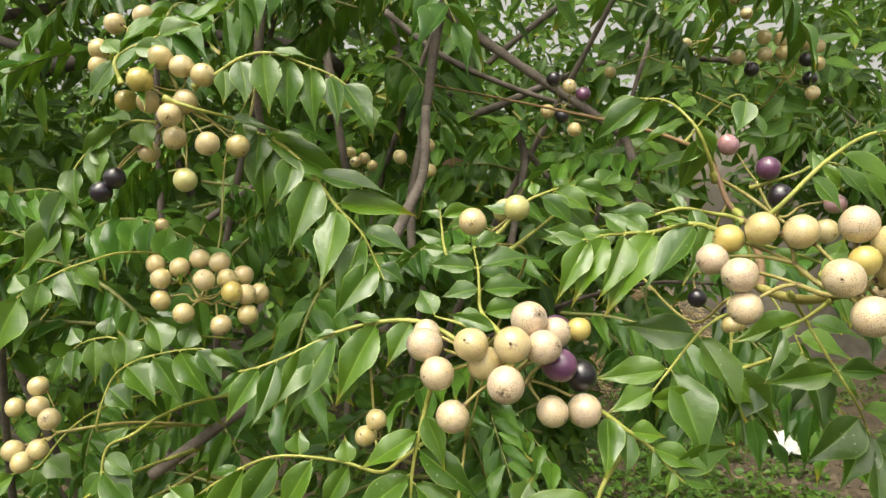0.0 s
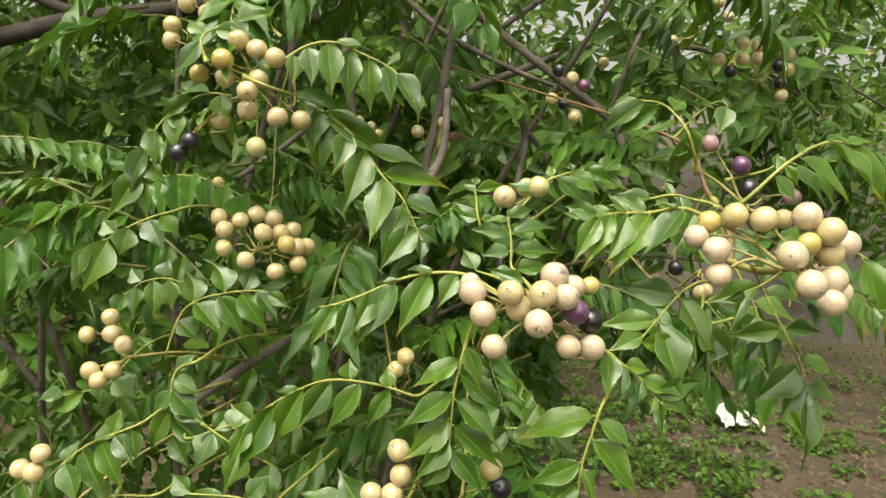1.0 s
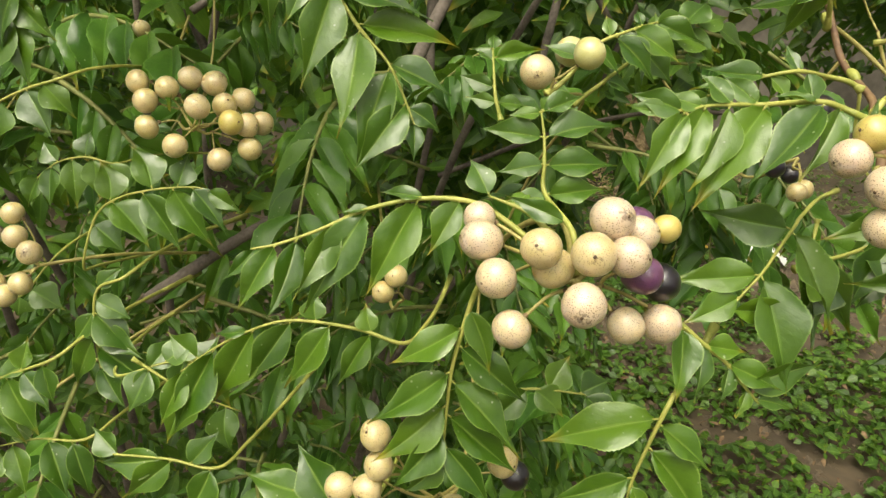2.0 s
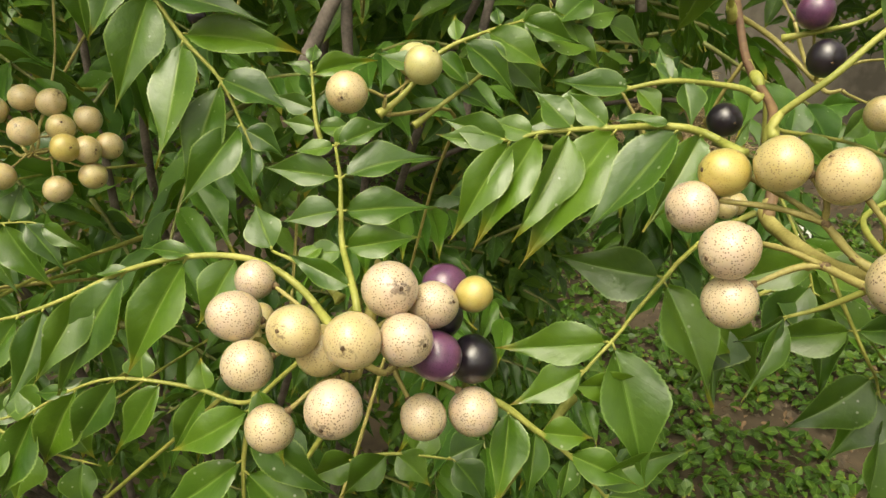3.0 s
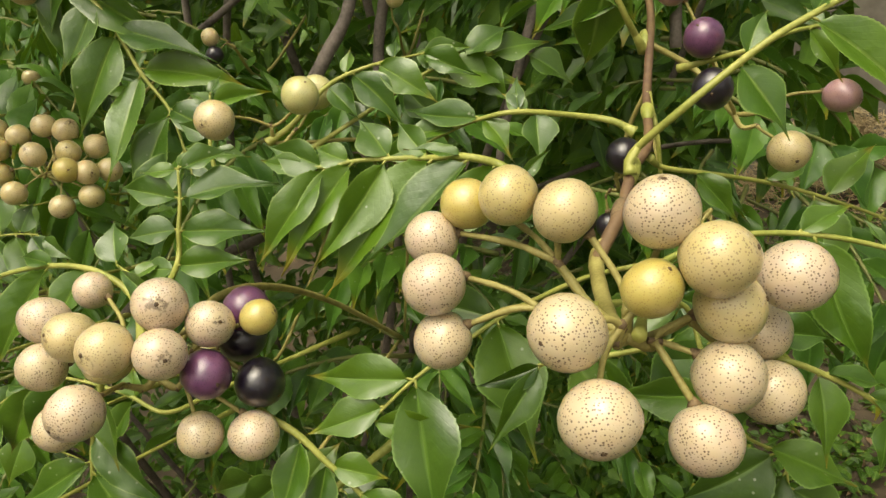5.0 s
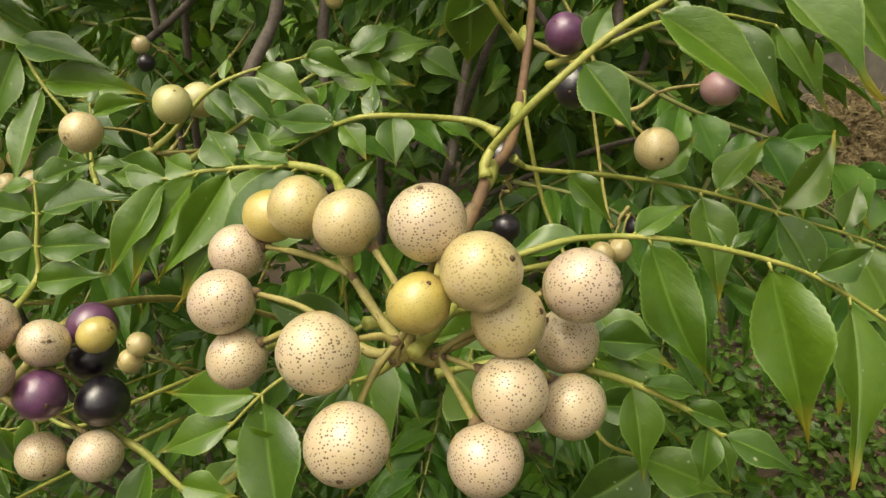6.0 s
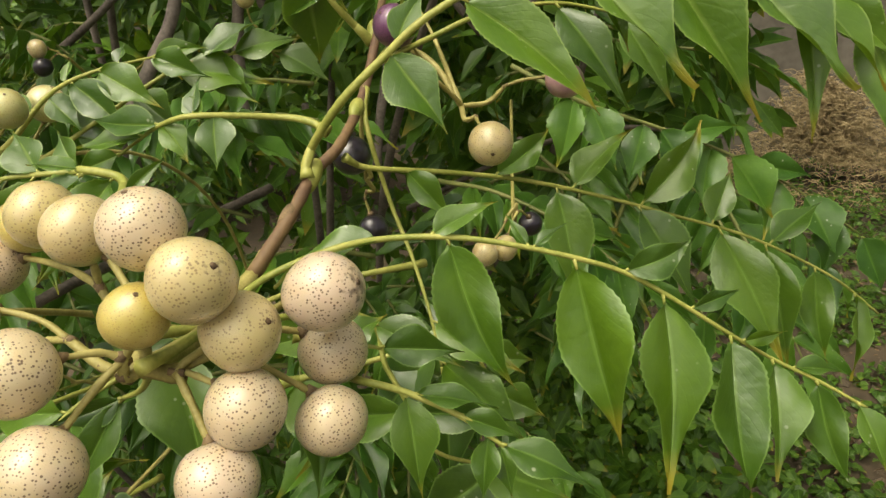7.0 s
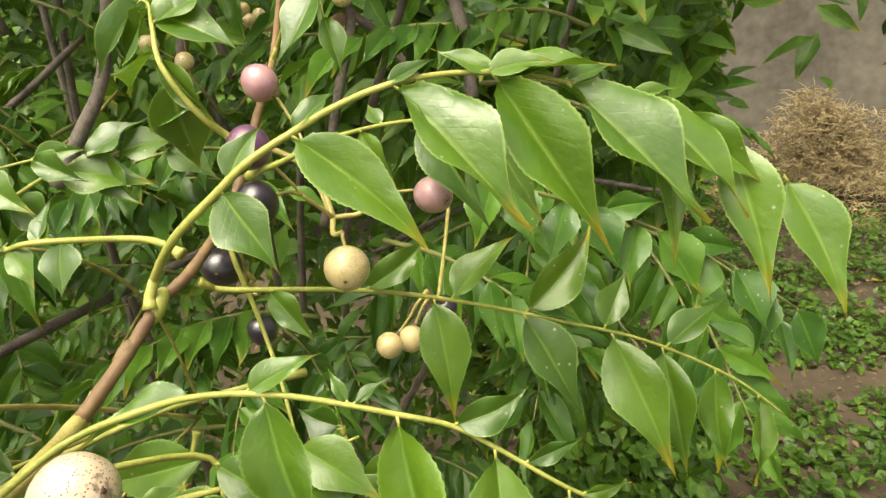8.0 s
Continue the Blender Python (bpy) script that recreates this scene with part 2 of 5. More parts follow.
def tube(bm, line, r0, r1, sides=7, knots=0.0, rng=random):
    """A tapering round rod along a line, closed at its ends."""
    rings = []
    side = Vector((0.31, 0.2, 0.93))
    for k, q in enumerate(line):
        ahead = (line[min(k + 1, len(line) - 1)] - line[max(k - 1, 0)]).normalized()
        side = (side - ahead * side.dot(ahead)).normalized()
        up = ahead.cross(side)
        f = k / max(1, len(line) - 1)
        r = (r0 + (r1 - r0) * f) * (1 + knots * rng.uniform(-1, 1))
        rings.append([bm.verts.new(q + r * (math.cos(a) * side + math.sin(a) * up)) for a in (2 * math.pi * s / sides for s in range(sides))])
    for a, b in zip(rings, rings[1:]):
        for s in range(sides):
            bm.faces.new((a[s], a[(s + 1) % sides], b[(s + 1) % sides], b[s]))
    bm.faces.new(rings[0][::-1])
    bm.faces.new(rings[-1])


def leaflet_mesh(name, mat, rng, rows=20, teeth=0.02):
    """A leaflet of unit length and width along +y, facing +z: pointed oval with a toothed margin, folded along the midrib, drooping at the tip."""
    bm = bmesh.new()
    layer = bm.loops.layers.uv.new("UVMap")
    fold, droop, twist, lean = rng.uniform(0.28, 0.7), rng.uniform(0.12, 0.34), rng.uniform(-0.4, 0.4), rng.uniform(-0.08, 0.08)
    broad, hook = rng.choice((-1, 1)) * rng.uniform(0.08, 0.24), rng.uniform(-0.16, 0.16)
    wave, phase = rng.uniform(0.02, 0.055), rng.uniform(0, 6)
    across = (-1.0, -0.66, -0.3, 0.0, 0.3, 0.66, 1.0)
    grid = []
    for k in range(rows + 1):
        v = k / rows
        half = 0.5 * math.sin(math.pi * v**0.71) ** 1.08 * (1.0 if v < 0.45 else 1 - 0.72 * ((v - 0.45) / 0.55) ** 0.95)
        half *= 1 + 0.05 * math.sin(7 * v + phase)
        if v < 0.06:
            half = 0.035 + half * v / 0.06
        if k == rows:
            half = 0.012
        tooth = 1 + (teeth * rng.uniform(1.0, 2.8) if k % 2 else -teeth * rng.uniform(0.4, 1.3)) * (1.4 - v)
        row = []
        for c in across:
            w = half * c * (tooth if abs(c) == 1 else 1) * (1 + broad * (1 if c > 0 else -1) * (1 - 0.6 * v))
            rise = abs(w) * fold - 0.9 * fold * w * w - droop * v * v + wave * math.sin(11 * v + 2.5 * c + phase) * abs(c) ** 2
            turn = twist * v
            x, z = w * math.cos(turn) - rise * math.sin(turn) * 0.4, rise + w * math.sin(turn)
            row.append(((x + lean * math.sin(3.1 * v) + hook * v**4, v, z * 0.8), (0.5 + 0.5 * c, v)))
        grid.append([(bm.verts.new(q), uv) for q, uv in row])
    for a, b in zip(grid, grid[1:]):
        for s in range(len(across) - 1):
            quad = (a[s], a[s + 1], b[s + 1], b[s])
            face = bm.faces.new([q[0] for q in quad])
            face.smooth = True
            for loop, q in zip(face.loops, quad):
                loop[layer].uv = q[1]
        bm.edges.get((a[3][0], b[3][0])).smooth = False
    return mesh_of(name, bm, mat, smooth=False)


leaf_rng = random.Random(11)
LEAFLETS = [leaflet_mesh("leaflet", LEAF, leaf_rng, 52, 0.012) for _ in range(10)]
MID_LEAFLETS = [leaflet_mesh("leaflet", LEAF_MID, leaf_rng, 44, 0.013) for _ in range(7)]
MID = "full-grown green compound leaf with toothed leaflets"
OLD_LEAFLETS = [leaflet_mesh("leaflet", LEAF_OLD, leaf_rng) for _ in range(7)]

OUTWARD = Vector((0.1, -0.83, 0.55)).normalized()


def leaf_matrix(base, tip, width, roll, face=OUTWARD):
    y = Vector(tip) - Vector(base)
    size = y.length
    y.normalize()
    z = (face - y * face.dot(y)).normalized()
    x = y.cross(z)
    m = Matrix((x, y, z)).transposed().to_4x4()
    m = m @ Matrix.Rotation(radians(roll), 4, "Y")
    return Matrix.Translation(base) @ m @ Matrix.Diagonal((width * 1.04, size, size * 0.8, 1))


def along(line, s):
    f = s * (len(line) - 1)
    k = min(int(f), len(line) - 2)
    return line[k].lerp(line[k + 1], f - k)


# ---- things of the shrub ----
frond_rng = random.Random(3)


def frond(points, leaves, label="fresh green compound leaf with toothed glossy leaflets", shapes=LEAFLETS, thick=0.00072):
    """A feather-like compound leaf: a stalk through the points, and leaflets (place along it, tip, width, roll)."""
    base = Vector(points[0])
    thing = new("compound_leaf")
    thing.location = base
    tagged(thing, label, "leaf", "compound leaves of the shrub")
    line = [q - base for q in smooth_line(points, 6)]
    bm = bmesh.new()
    foot_size = thick * (1.15 if shapes is MID_LEAFLETS else 1.6)
    tube(bm, line, foot_size, thick * 0.5, 7)
    if shapes is not OLD_LEAFLETS:
        tube(bm, [along(line, s) for s in (0.0, 0.02, 0.05, 0.09)], foot_size * 1.7, foot_size * 0.95, 7)
    for s, x, y, z, width, roll in leaves:
        foot = along(line, s)
        tip = Vector((x, y, z)) - base
        knee = foot.lerp(tip, 0.07) + Vector((0, 0, 0.0004))
        tube(bm, [foot, knee], thick * 0.6, thick * 0.4, 5)
        ob = new("leaflet", frond_rng.choice(shapes))
        ob.parent = thing
        ob.matrix_basis = leaf_matrix(foot.lerp(tip, 0.05), tip, width, max(-28, min(28, roll)))
    part("leaf_stalk", bm, OLD_STALK if shapes is OLD_LEAFLETS else STALK, thing)
    return thing


def branch(points, r0, r1, label="bare grey-brown woody branch of the shrub", mat=None):
    base = Vector(points[0])
    bm = bmesh.new()
    tube(bm, [q - base for q in smooth_line(points, 8)], r0, r1, 9, 0.07, random.Random(len(label)))
    ob = new("branch", mesh_of("branch", bm, mat or (TWIG if r1 < 0.0025 and r0 < 0.0025 else BARK)))
    ob.location = base
    return tagged(ob, label, "branch")


def berry_mesh(name, mat, rng):
    """A round to oval fruit of unit radius, stalk end at +z, a small dried scar at the other end."""
    bm = bmesh.new()
    bmesh.ops.create_uvsphere(bm, u_segments=24, v_segments=16, radius=1.0)
    long, skew = rng.uniform(0.96, 1.07), rng.uniform(-0.05, 0.05)
    for v in bm.verts:
        z = v.co.z
        v.co.x *= 1 + skew * z
        v.co.y *= 1 - skew * z
        v.co.z = z * long - 0.05 * max(0, z - 0.86) / 0.14
        v.co *= 1 + 0.035 * noise.noise(v.co * 1.1 + Vector((7 * skew * 100, 0, 0)))
    a, r = rng.uniform(0, 6.28), rng.uniform(0.03, 0.10)
    cap = bmesh.ops.create_uvsphere(bm, u_segments=7, v_segments=4, radius=rng.uniform(0.07, 0.10))
    for v in cap["verts"]:
        v.co = Vector((v.co.x * rng.uniform(0.7, 1.4), v.co.y * rng.uniform(0.7, 1.3), v.co.z * 0.35 - long * 0.995)) + Vector((r * math.cos(a), r * math.sin(a), 0)) * 0.6
    for f in {f for v in cap["verts"] for f in v.link_faces}:
        f.material_index = 1
    return mesh_of(name, bm, mat, SCAR)


berry_rng = random.Random(21)
BERRIES = {kind: [berry_mesh("berry", mat, berry_rng) for _ in range(3)] for kind, mat in SKIN.items()}
BERRY_LABEL = {"cream": "", "dotted": "cream berry with brown dots", "yellow": "small yellow berry", "green": "pale green-white berry",
               "pink": "ripening pink berry", "purple": "ripe purple berry", "black": "fully ripe black berry"}
WAITING = {}


def cluster(hub, label="hanging cluster of cream-white berries on branching stalks"):
    thing = new("berry_cluster")
    thing.location = hub
    tagged(thing, label, "fruit cluster", "berry clusters")
    WAITING[thing.name] = []
    return thing


def berry(thing, at, radius, kind):
    """One fruit of a cluster; its stalk end points back to the hub."""
    hub = thing.location
    spot = Vector(at) - hub
    back = (-spot).normalized() + Vector((berry_rng.uniform(-0.35, 0.35), berry_rng.uniform(0.1, 0.7), berry_rng.uniform(-0.1, 0.6)))
    back.normalize()
    ob = new("berry", berry_rng.choice(BERRIES[kind]))
    ob.parent = thing
    turn = back.to_track_quat("Z", "Y").to_matrix().to_4x4() @ Matrix.Rotation(berry_rng.uniform(0, 6.28), 4, "Z")
    ob.matrix_basis = Matrix.Translation(spot) @ turn @ Matrix.Diagonal((radius * berry_rng.uniform(0.96, 1.03), radius * berry_rng.uniform(0.96, 1.03), radius * berry_rng.uniform(0.93, 1.03), 1))
    tagged(ob, BERRY_LABEL[kind])
    WAITING[thing.name].append((spot + back * radius * 0.95, back, radius))


def stalks(thing, stem, thick=0.0009, stout=0.72):
    """The branching stalk of a cluster: arms that fork to two or three berries each, knobbly at the nodes, with a dried calyx at each fruit."""
    ends = list(WAITING[thing.name])
    rng = random.Random(len(ends))
    zero = Vector((0, 0, 0))

    def knobbly(line, r0, r1, sides, rough, knobs):
        """A rod with thickened dry nodes at some of its points."""
        bm = bmesh.new()
        tube(bm, line, r0, r1, sides, rough, rng)
        for where, way, r in knobs:
            way = way.normalized()
            old = set(bm.faces)
            tube(bm, [where - way * r, where - way * r * 0.3, where + way * r * 0.3, where + way * r], r * 0.62, r * 0.62, 6, 0.25, rng)
            for f in bm.faces:
                if f not in old:
                    f.material_index = 1
        return bm

    def rod(name, bm, parent):
        ob = new(name, mesh_of(name, bm, FRUIT_STALK, NODE))
        ob.parent = parent
        return tagged(ob)

    while ends:
        first = ends.pop(0)
        near = sorted(ends, key=lambda e: (e[0] - first[0]).length)[:2]
        near = [e for e in near if (e[0] - first[0]).length < 0.026]
        for e in near:
            ends.remove(e)
        group = [first, *near]
        middle = sum((e[0] for e in group), zero) / len(group)
        fork = middle * 0.6 + sum((e[1] for e in group), zero) / len(group) * 0.003
        bend = fork * 0.5 + Vector((rng.uniform(-1, 1), rng.uniform(-1, 1), -1.0)) * 0.002
        arm = rod("stalk_arm", knobbly(smooth_line([zero, bend, fork], 5), 0.00115 * stout, 0.00085 * stout, 7, 0.12, [(fork, fork, 0.0012 * stout), (bend, fork, 0.0013 * stout)]), thing)
        for end, back, radius in group:
            knee = fork.lerp(end, 0.5) + back * 0.002 + Vector((rng.uniform(-1, 1), rng.uniform(-1, 1), rng.uniform(-1, 1))) * 0.0007
            knobs = [(knee, end - fork, 0.0007)] if rng.random() < 0.6 else []
            rod("pedicel", knobbly(smooth_line([fork, knee, end], 5), 0.00068 * stout, 0.00058 * stout, 6, 0.18, knobs), arm)
            dry = bmesh.new()
            tube(dry, [end + back * 0.0014, end + back * 0.0007, end - back * 0.0002], 0.0005, 0.0013, 7, 0.15, rng)
            part("calyx", dry, NODE, arm, "dried brown calyx")
    rod("fruit_stalk", knobbly(smooth_line([zero, *(Vector(q) - thing.location for q in stem)], 6), thick, thick * 1.1, 7, 0.08, []), thing)


# ---- ground and wall ----
def ground():
    bm = bmesh.new()
    rng = random.Random(2)
    xs = [-60, -20, -8, *(-5 + 0.2 * k for k in range(60)), 9, 14, 25, 60]
    ys = [-60, -15, -4, *(-1 + 0.2 * k for k in range(46)), 10, 16, 30, 60]
    verts = [[bm.verts.new((x, y, 0.035 * noise.noise((x * 0.7, y * 0.7, 3)) + 0.02 * noise.noise((x * 2.7, y * 2.7, 7)))) for x in xs] for y in ys]
    for a, b in zip(verts, verts[1:]):
        for k in range(len(xs) - 1):
            bm.faces.new((a[k], a[k + 1], b[k + 1], b[k]))
    return tagged(new("ground", mesh_of("ground", bm, SOIL)), "bare brown soil with weeds and dry litter", "ground", kind="structure")


ground()


def wall_north():
    bm = bmesh.new()
    xs = [-9 + 0.5 * k for k in range(45)]
    front = [[bm.verts.new((x, 7.2 - 0.02 * noise.noise((x, z * 2, 1)), z + (0.02 * noise.noise((x * 2, 0, 5)) if z > 1 else 0))) for x in xs] for z in (-0.1, 0.6, 1.2, 1.8, 2.35)]
    back = [[bm.verts.new((x, 7.45, z)) for x in xs] for z in (-0.1, 2.35)]
    sheets = [*front, back[1], back[0]]
    for a, b in zip(sheets, sheets[1:]):
        for k in range(len(xs) - 1):
            bm.faces.new((a[k], a[k + 1], b[k + 1], b[k]))
    return tagged(new("wall_north", mesh_of("wall_north", bm, PLASTER)), "weathered grey-beige plastered garden wall", "wall", kind="structure")


wall_north()


# ---- branches ----
fruiting_twig = branch([(0.1729, 0.3372, 1.3662), (0.1775, 0.3495, 1.3767), (0.1790, 0.3610, 1.3845), (0.1823, 0.3717, 1.3903), (0.1807, 0.3952, 1.4018), (0.1792, 0.4181, 1.4252), (0.1728, 0.4392, 1.4355), (0.1507, 0.4888, 1.4525), (0.0863, 0.6244, 1.4908), (0.0102, 0.7800, 1.5342)], 0.0017, 0.0009, "slender greenish brown twig carrying leaves and fruit", YOUNG_TWIG)
branch([(0.0381, 0.6307, 1.5841), (0.0282, 0.6263, 1.5329), (0.0195, 0.6201, 1.4615), (0.0107, 0.6157, 1.4103), (0.0121, 0.6103, 1.3496)], 0.0042, 0.0035)
branch([(0.0337, 0.6509, 1.5846), (0.0455, 0.6486, 1.5617), (0.1076, 0.6373, 1.5146), (0.1736, 0.6320, 1.4692), (0.1884, 0.6298, 1.4467), (0.1944, 0.6260, 1.4056)], 0.0042, 0.0035)
# this limb and its fork are coloured darker in place of shade
branch([(-0.5900, 0.8300, 1.5180), (-0.5100, 0.8500, 1.5440), (-0.4250, 0.8600, 1.5710), (-0.3180, 0.8800, 1.5950), (-0.2340, 0.9500, 1.6230), (-0.1200, 1.0500, 1.6000), (-0.2000, 1.1500, 1.4500)], 0.0125, 0.008, "thick dark woody limb of the shrub", SHADED_BARK)
branch([(-0.4050, 0.8620, 1.5750), (-0.4470, 0.8700, 1.5870), (-0.5070, 0.8900, 1.6080), (-0.5960, 0.9200, 1.6430)], 0.008, 0.005, "dark side limb forking from the thick limb", SHADED_BARK)
branch([(-0.8270, 1.2500, 1.7240), (-0.7470, 1.2500, 1.7410), (-0.6440, 1.2600, 1.7620), (-0.5240, 1.2800, 1.8020), (-0.5000, 1.3000, 1.6000), (-0.3000, 1.2000, 1.2000)], 0.0105, 0.007, "pale grey limb farther back in the shrub")
branch([(-0.1601, 0.5204, 1.2175), (-0.1346, 0.5217, 1.2366), (-0.1070, 0.5329, 1.2557), (-0.0740, 0.5739, 1.2722), (-0.0131, 0.6755, 1.2981)], 0.0042, 0.0035)
branch([(-0.1051, 0.6006, 1.5667), (-0.1072, 0.5964, 1.5184), (-0.1082, 0.5943, 1.4942), (-0.1075, 0.6107, 1.4530)], 0.004, 0.003)
branch([(-0.1047, 0.8067, 1.6260), (-0.0907, 0.7997, 1.5498), (-0.0768, 0.7926, 1.4735), (-0.0689, 0.8070, 1.4102)], 0.005, 0.004)
branch([(-0.0593, 1.0122, 1.6880), (-0.0298, 1.0032, 1.5933), (-0.0008, 0.9950, 1.5067), (0.0121, 1.0071, 1.4196)], 0.007, 0.006)
branch([(-0.0434, 0.9076, 1.6448), (0.0249, 0.9016, 1.5909), (0.1068, 0.8966, 1.5522), (0.1808, 0.8930, 1.5276)], 0.004, 0.003)
branch([(0.2073, 1.1108, 1.7241), (0.1224, 1.1065, 1.6574), (0.0632, 1.1030, 1.6055), (0.0208, 1.1008, 1.5721)], 0.005, 0.004)
branch([(0.0054, 0.5121, 1.3765), (0.0153, 0.5227, 1.4004), (0.0252, 0.5341, 1.4269), (0.0261, 0.5493, 1.4728)], 0.004, 0.003)
branch([(0.0969, 0.6777, 1.4780), (0.1050, 0.6710, 1.4500), (0.0996, 0.6561, 1.4089), (0.0903, 0.6482, 1.3590), (0.0857, 0.6455, 1.3212)], 0.0035, 0.003)
branch([(0.1047, 0.6732, 1.4569), (0.1228, 0.6833, 1.4386), (0.1497, 0.6910, 1.4047)], 0.003, 0.0025)
branch([(-0.1607, 0.6305, 1.3931), (-0.1307, 0.6474, 1.4186), (-0.0972, 0.6677, 1.4515)], 0.003, 0.0025)


def twig_node(place, way, size, mat, label):
    """A swelling where leaf stalks leave the fruiting twig."""
    at, way = Vector(place) - fruiting_twig.location, Vector(way).normalized()
    bm = bmesh.new()
    bmesh.ops.create_uvsphere(bm, u_segments=12, v_segments=8, radius=size)
    turn = way.to_track_quat("Z", "Y").to_matrix()
    for v in bm.verts:
        v.co = at + turn @ Vector((v.co.x * (1 + 0.15 * v.co.z / size), v.co.y, v.co.z * 2.2))
    part("twig_node", bm, mat, fruiting_twig, label)


twig_node((0.1790, 0.3600, 1.3840), (0.1, 0.6, 0.75), 0.0022, STALK, "swollen yellow-green node")
twig_node((0.1815, 0.3850, 1.3968), (-0.1, 0.85, 0.45), 0.0020, STALK, "swollen yellow-green node")
twig_node((0.1786, 0.4100, 1.4160), (-0.1, 0.7, 0.7), 0.0020, STALK, "swollen yellow-green node")
twig_node((0.1768, 0.3490, 1.3762), (0.2, 0.6, 0.7), 0.0019, NODE, "dry brown leaf scar")

# ---- berry clusters ----
c_cluster = cluster((0.0691, 0.3027, 1.3368))
berry(c_cluster, (0.0396, 0.3178, 1.3503), 0.0053, "dotted")
berry(c_cluster, (0.0398, 0.3007, 1.3486), 0.0061, "dotted")
berry(c_cluster, (0.0563, 0.2916, 1.3505), 0.0058, "cream")
berry(c_cluster, (0.0445, 0.2932, 1.3400), 0.0061, "dotted")
berry(c_cluster, (0.0765, 0.2990, 1.3583), 0.0066, "dotted")
berry(c_cluster, (0.0700, 0.2871, 1.3513), 0.0064, "cream")
berry(c_cluster, (0.0863, 0.3033, 1.3529), 0.0057, "dotted")
berry(c_cluster, (0.0810, 0.2913, 1.3499), 0.006, "dotted")
berry(c_cluster, (0.0956, 0.3096, 1.3532), 0.0045, "yellow")
berry(c_cluster, (0.0500, 0.2893, 1.3260), 0.0058, "dotted")
berry(c_cluster, (0.0674, 0.2787, 1.3396), 0.0062, "dotted")
berry(c_cluster, (0.0849, 0.2970, 1.3261), 0.0056, "dotted")
berry(c_cluster, (0.0968, 0.3014, 1.3255), 0.0061, "dotted")
berry(c_cluster, (0.0873, 0.2984, 1.3422), 0.006, "purple")
berry(c_cluster, (0.0962, 0.3070, 1.3368), 0.0062, "black")
berry(c_cluster, (0.0883, 0.3161, 1.3515), 0.0063, "purple")
berry(c_cluster, (0.0868, 0.3154, 1.3438), 0.0063, "black")
berry(c_cluster, (0.0610, 0.2969, 1.3429), 0.0063, "cream")

d_cluster = cluster((0.1813, 0.2894, 1.3693))
berry(d_cluster, (0.1481, 0.3059, 1.3867), 0.0054, "yellow")
berry(d_cluster, (0.1575, 0.3003, 1.3905), 0.006, "cream")
berry(d_cluster, (0.1688, 0.2959, 1.3896), 0.0062, "cream")
berry(d_cluster, (0.1414, 0.3029, 1.3796), 0.0057, "dotted")
berry(d_cluster, (0.1460, 0.2896, 1.3751), 0.006, "dotted")
berry(d_cluster, (0.1479, 0.2892, 1.3640), 0.0057, "dotted")
berry(d_cluster, (0.1724, 0.2749, 1.3754), 0.0063, "dotted")
berry(d_cluster, (0.1789, 0.2694, 1.3640), 0.0064, "dotted")
berry(d_cluster, (0.1964, 0.2834, 1.3549), 0.0063, "dotted")
berry(d_cluster, (0.1991, 0.2891, 1.3645), 0.0064, "dotted")
berry(d_cluster, (0.1853, 0.2905, 1.3922), 0.0064, "dotted")
berry(d_cluster, (0.1948, 0.2871, 1.3861), 0.0063, "cream")
berry(d_cluster, (0.1849, 0.2861, 1.3801), 0.0051, "yellow")
berry(d_cluster, (0.1982, 0.2922, 1.3760), 0.0062, "cream")
berry(d_cluster, (0.2090, 0.2995, 1.3803), 0.0065, "dotted")
berry(d_cluster, (0.2084, 0.2989, 1.3575), 0.006, "dotted")
berry(d_cluster, (0.2060, 0.3067, 1.3662), 0.0062, "dotted")

a_cluster = cluster((-0.0912, 0.4107, 1.4537))
berry(a_cluster, (-0.1491, 0.4567, 1.5059), 0.0061, "cream")
berry(a_cluster, (-0.1328, 0.4573, 1.5109), 0.0061, "cream")
berry(a_cluster, (-0.1359, 0.4568, 1.5003), 0.0061, "cream")
berry(a_cluster, (-0.1580, 0.4559, 1.4912), 0.0061, "cream")
berry(a_cluster, (-0.1582, 0.4555, 1.4813), 0.0061, "cream")
berry(a_cluster, (-0.1006, 0.4064, 1.4749), 0.0061, "cream")
berry(a_cluster, (-0.0893, 0.4050, 1.4702), 0.0061, "cream")
berry(a_cluster, (-0.0784, 0.4049, 1.4657), 0.0061, "cream")
berry(a_cluster, (-0.1065, 0.3959, 1.4615), 0.0061, "yellow")
berry(a_cluster, (-0.1336, 0.4379, 1.4586), 0.0061, "yellow")
berry(a_cluster, (-0.0917, 0.3953, 1.4444), 0.0061, "cream")
berry(a_cluster, (-0.0949, 0.4094, 1.4348), 0.0061, "cream")
berry(a_cluster, (-0.0876, 0.4039, 1.4130), 0.0061, "green")
berry(a_cluster, (-0.0754, 0.4021, 1.4310), 0.0061, "cream")
berry(a_cluster, (-0.0633, 0.4126, 1.4309), 0.0061, "cream")
berry(a_cluster, (-0.1160, 0.4260, 1.4293), 0.0061, "cream")
berry(a_cluster, (-0.1328, 0.4215, 1.4150), 0.0061, "black")
berry(a_cluster, (-0.1088, 0.4099, 1.4533), 0.0061, "cream")
berry(a_cluster, (-0.1399, 0.4210, 1.4075), 0.0061, "black")
berry(a_cluster, (-0.0886, 0.4078, 1.4532), 0.0061, "cream")

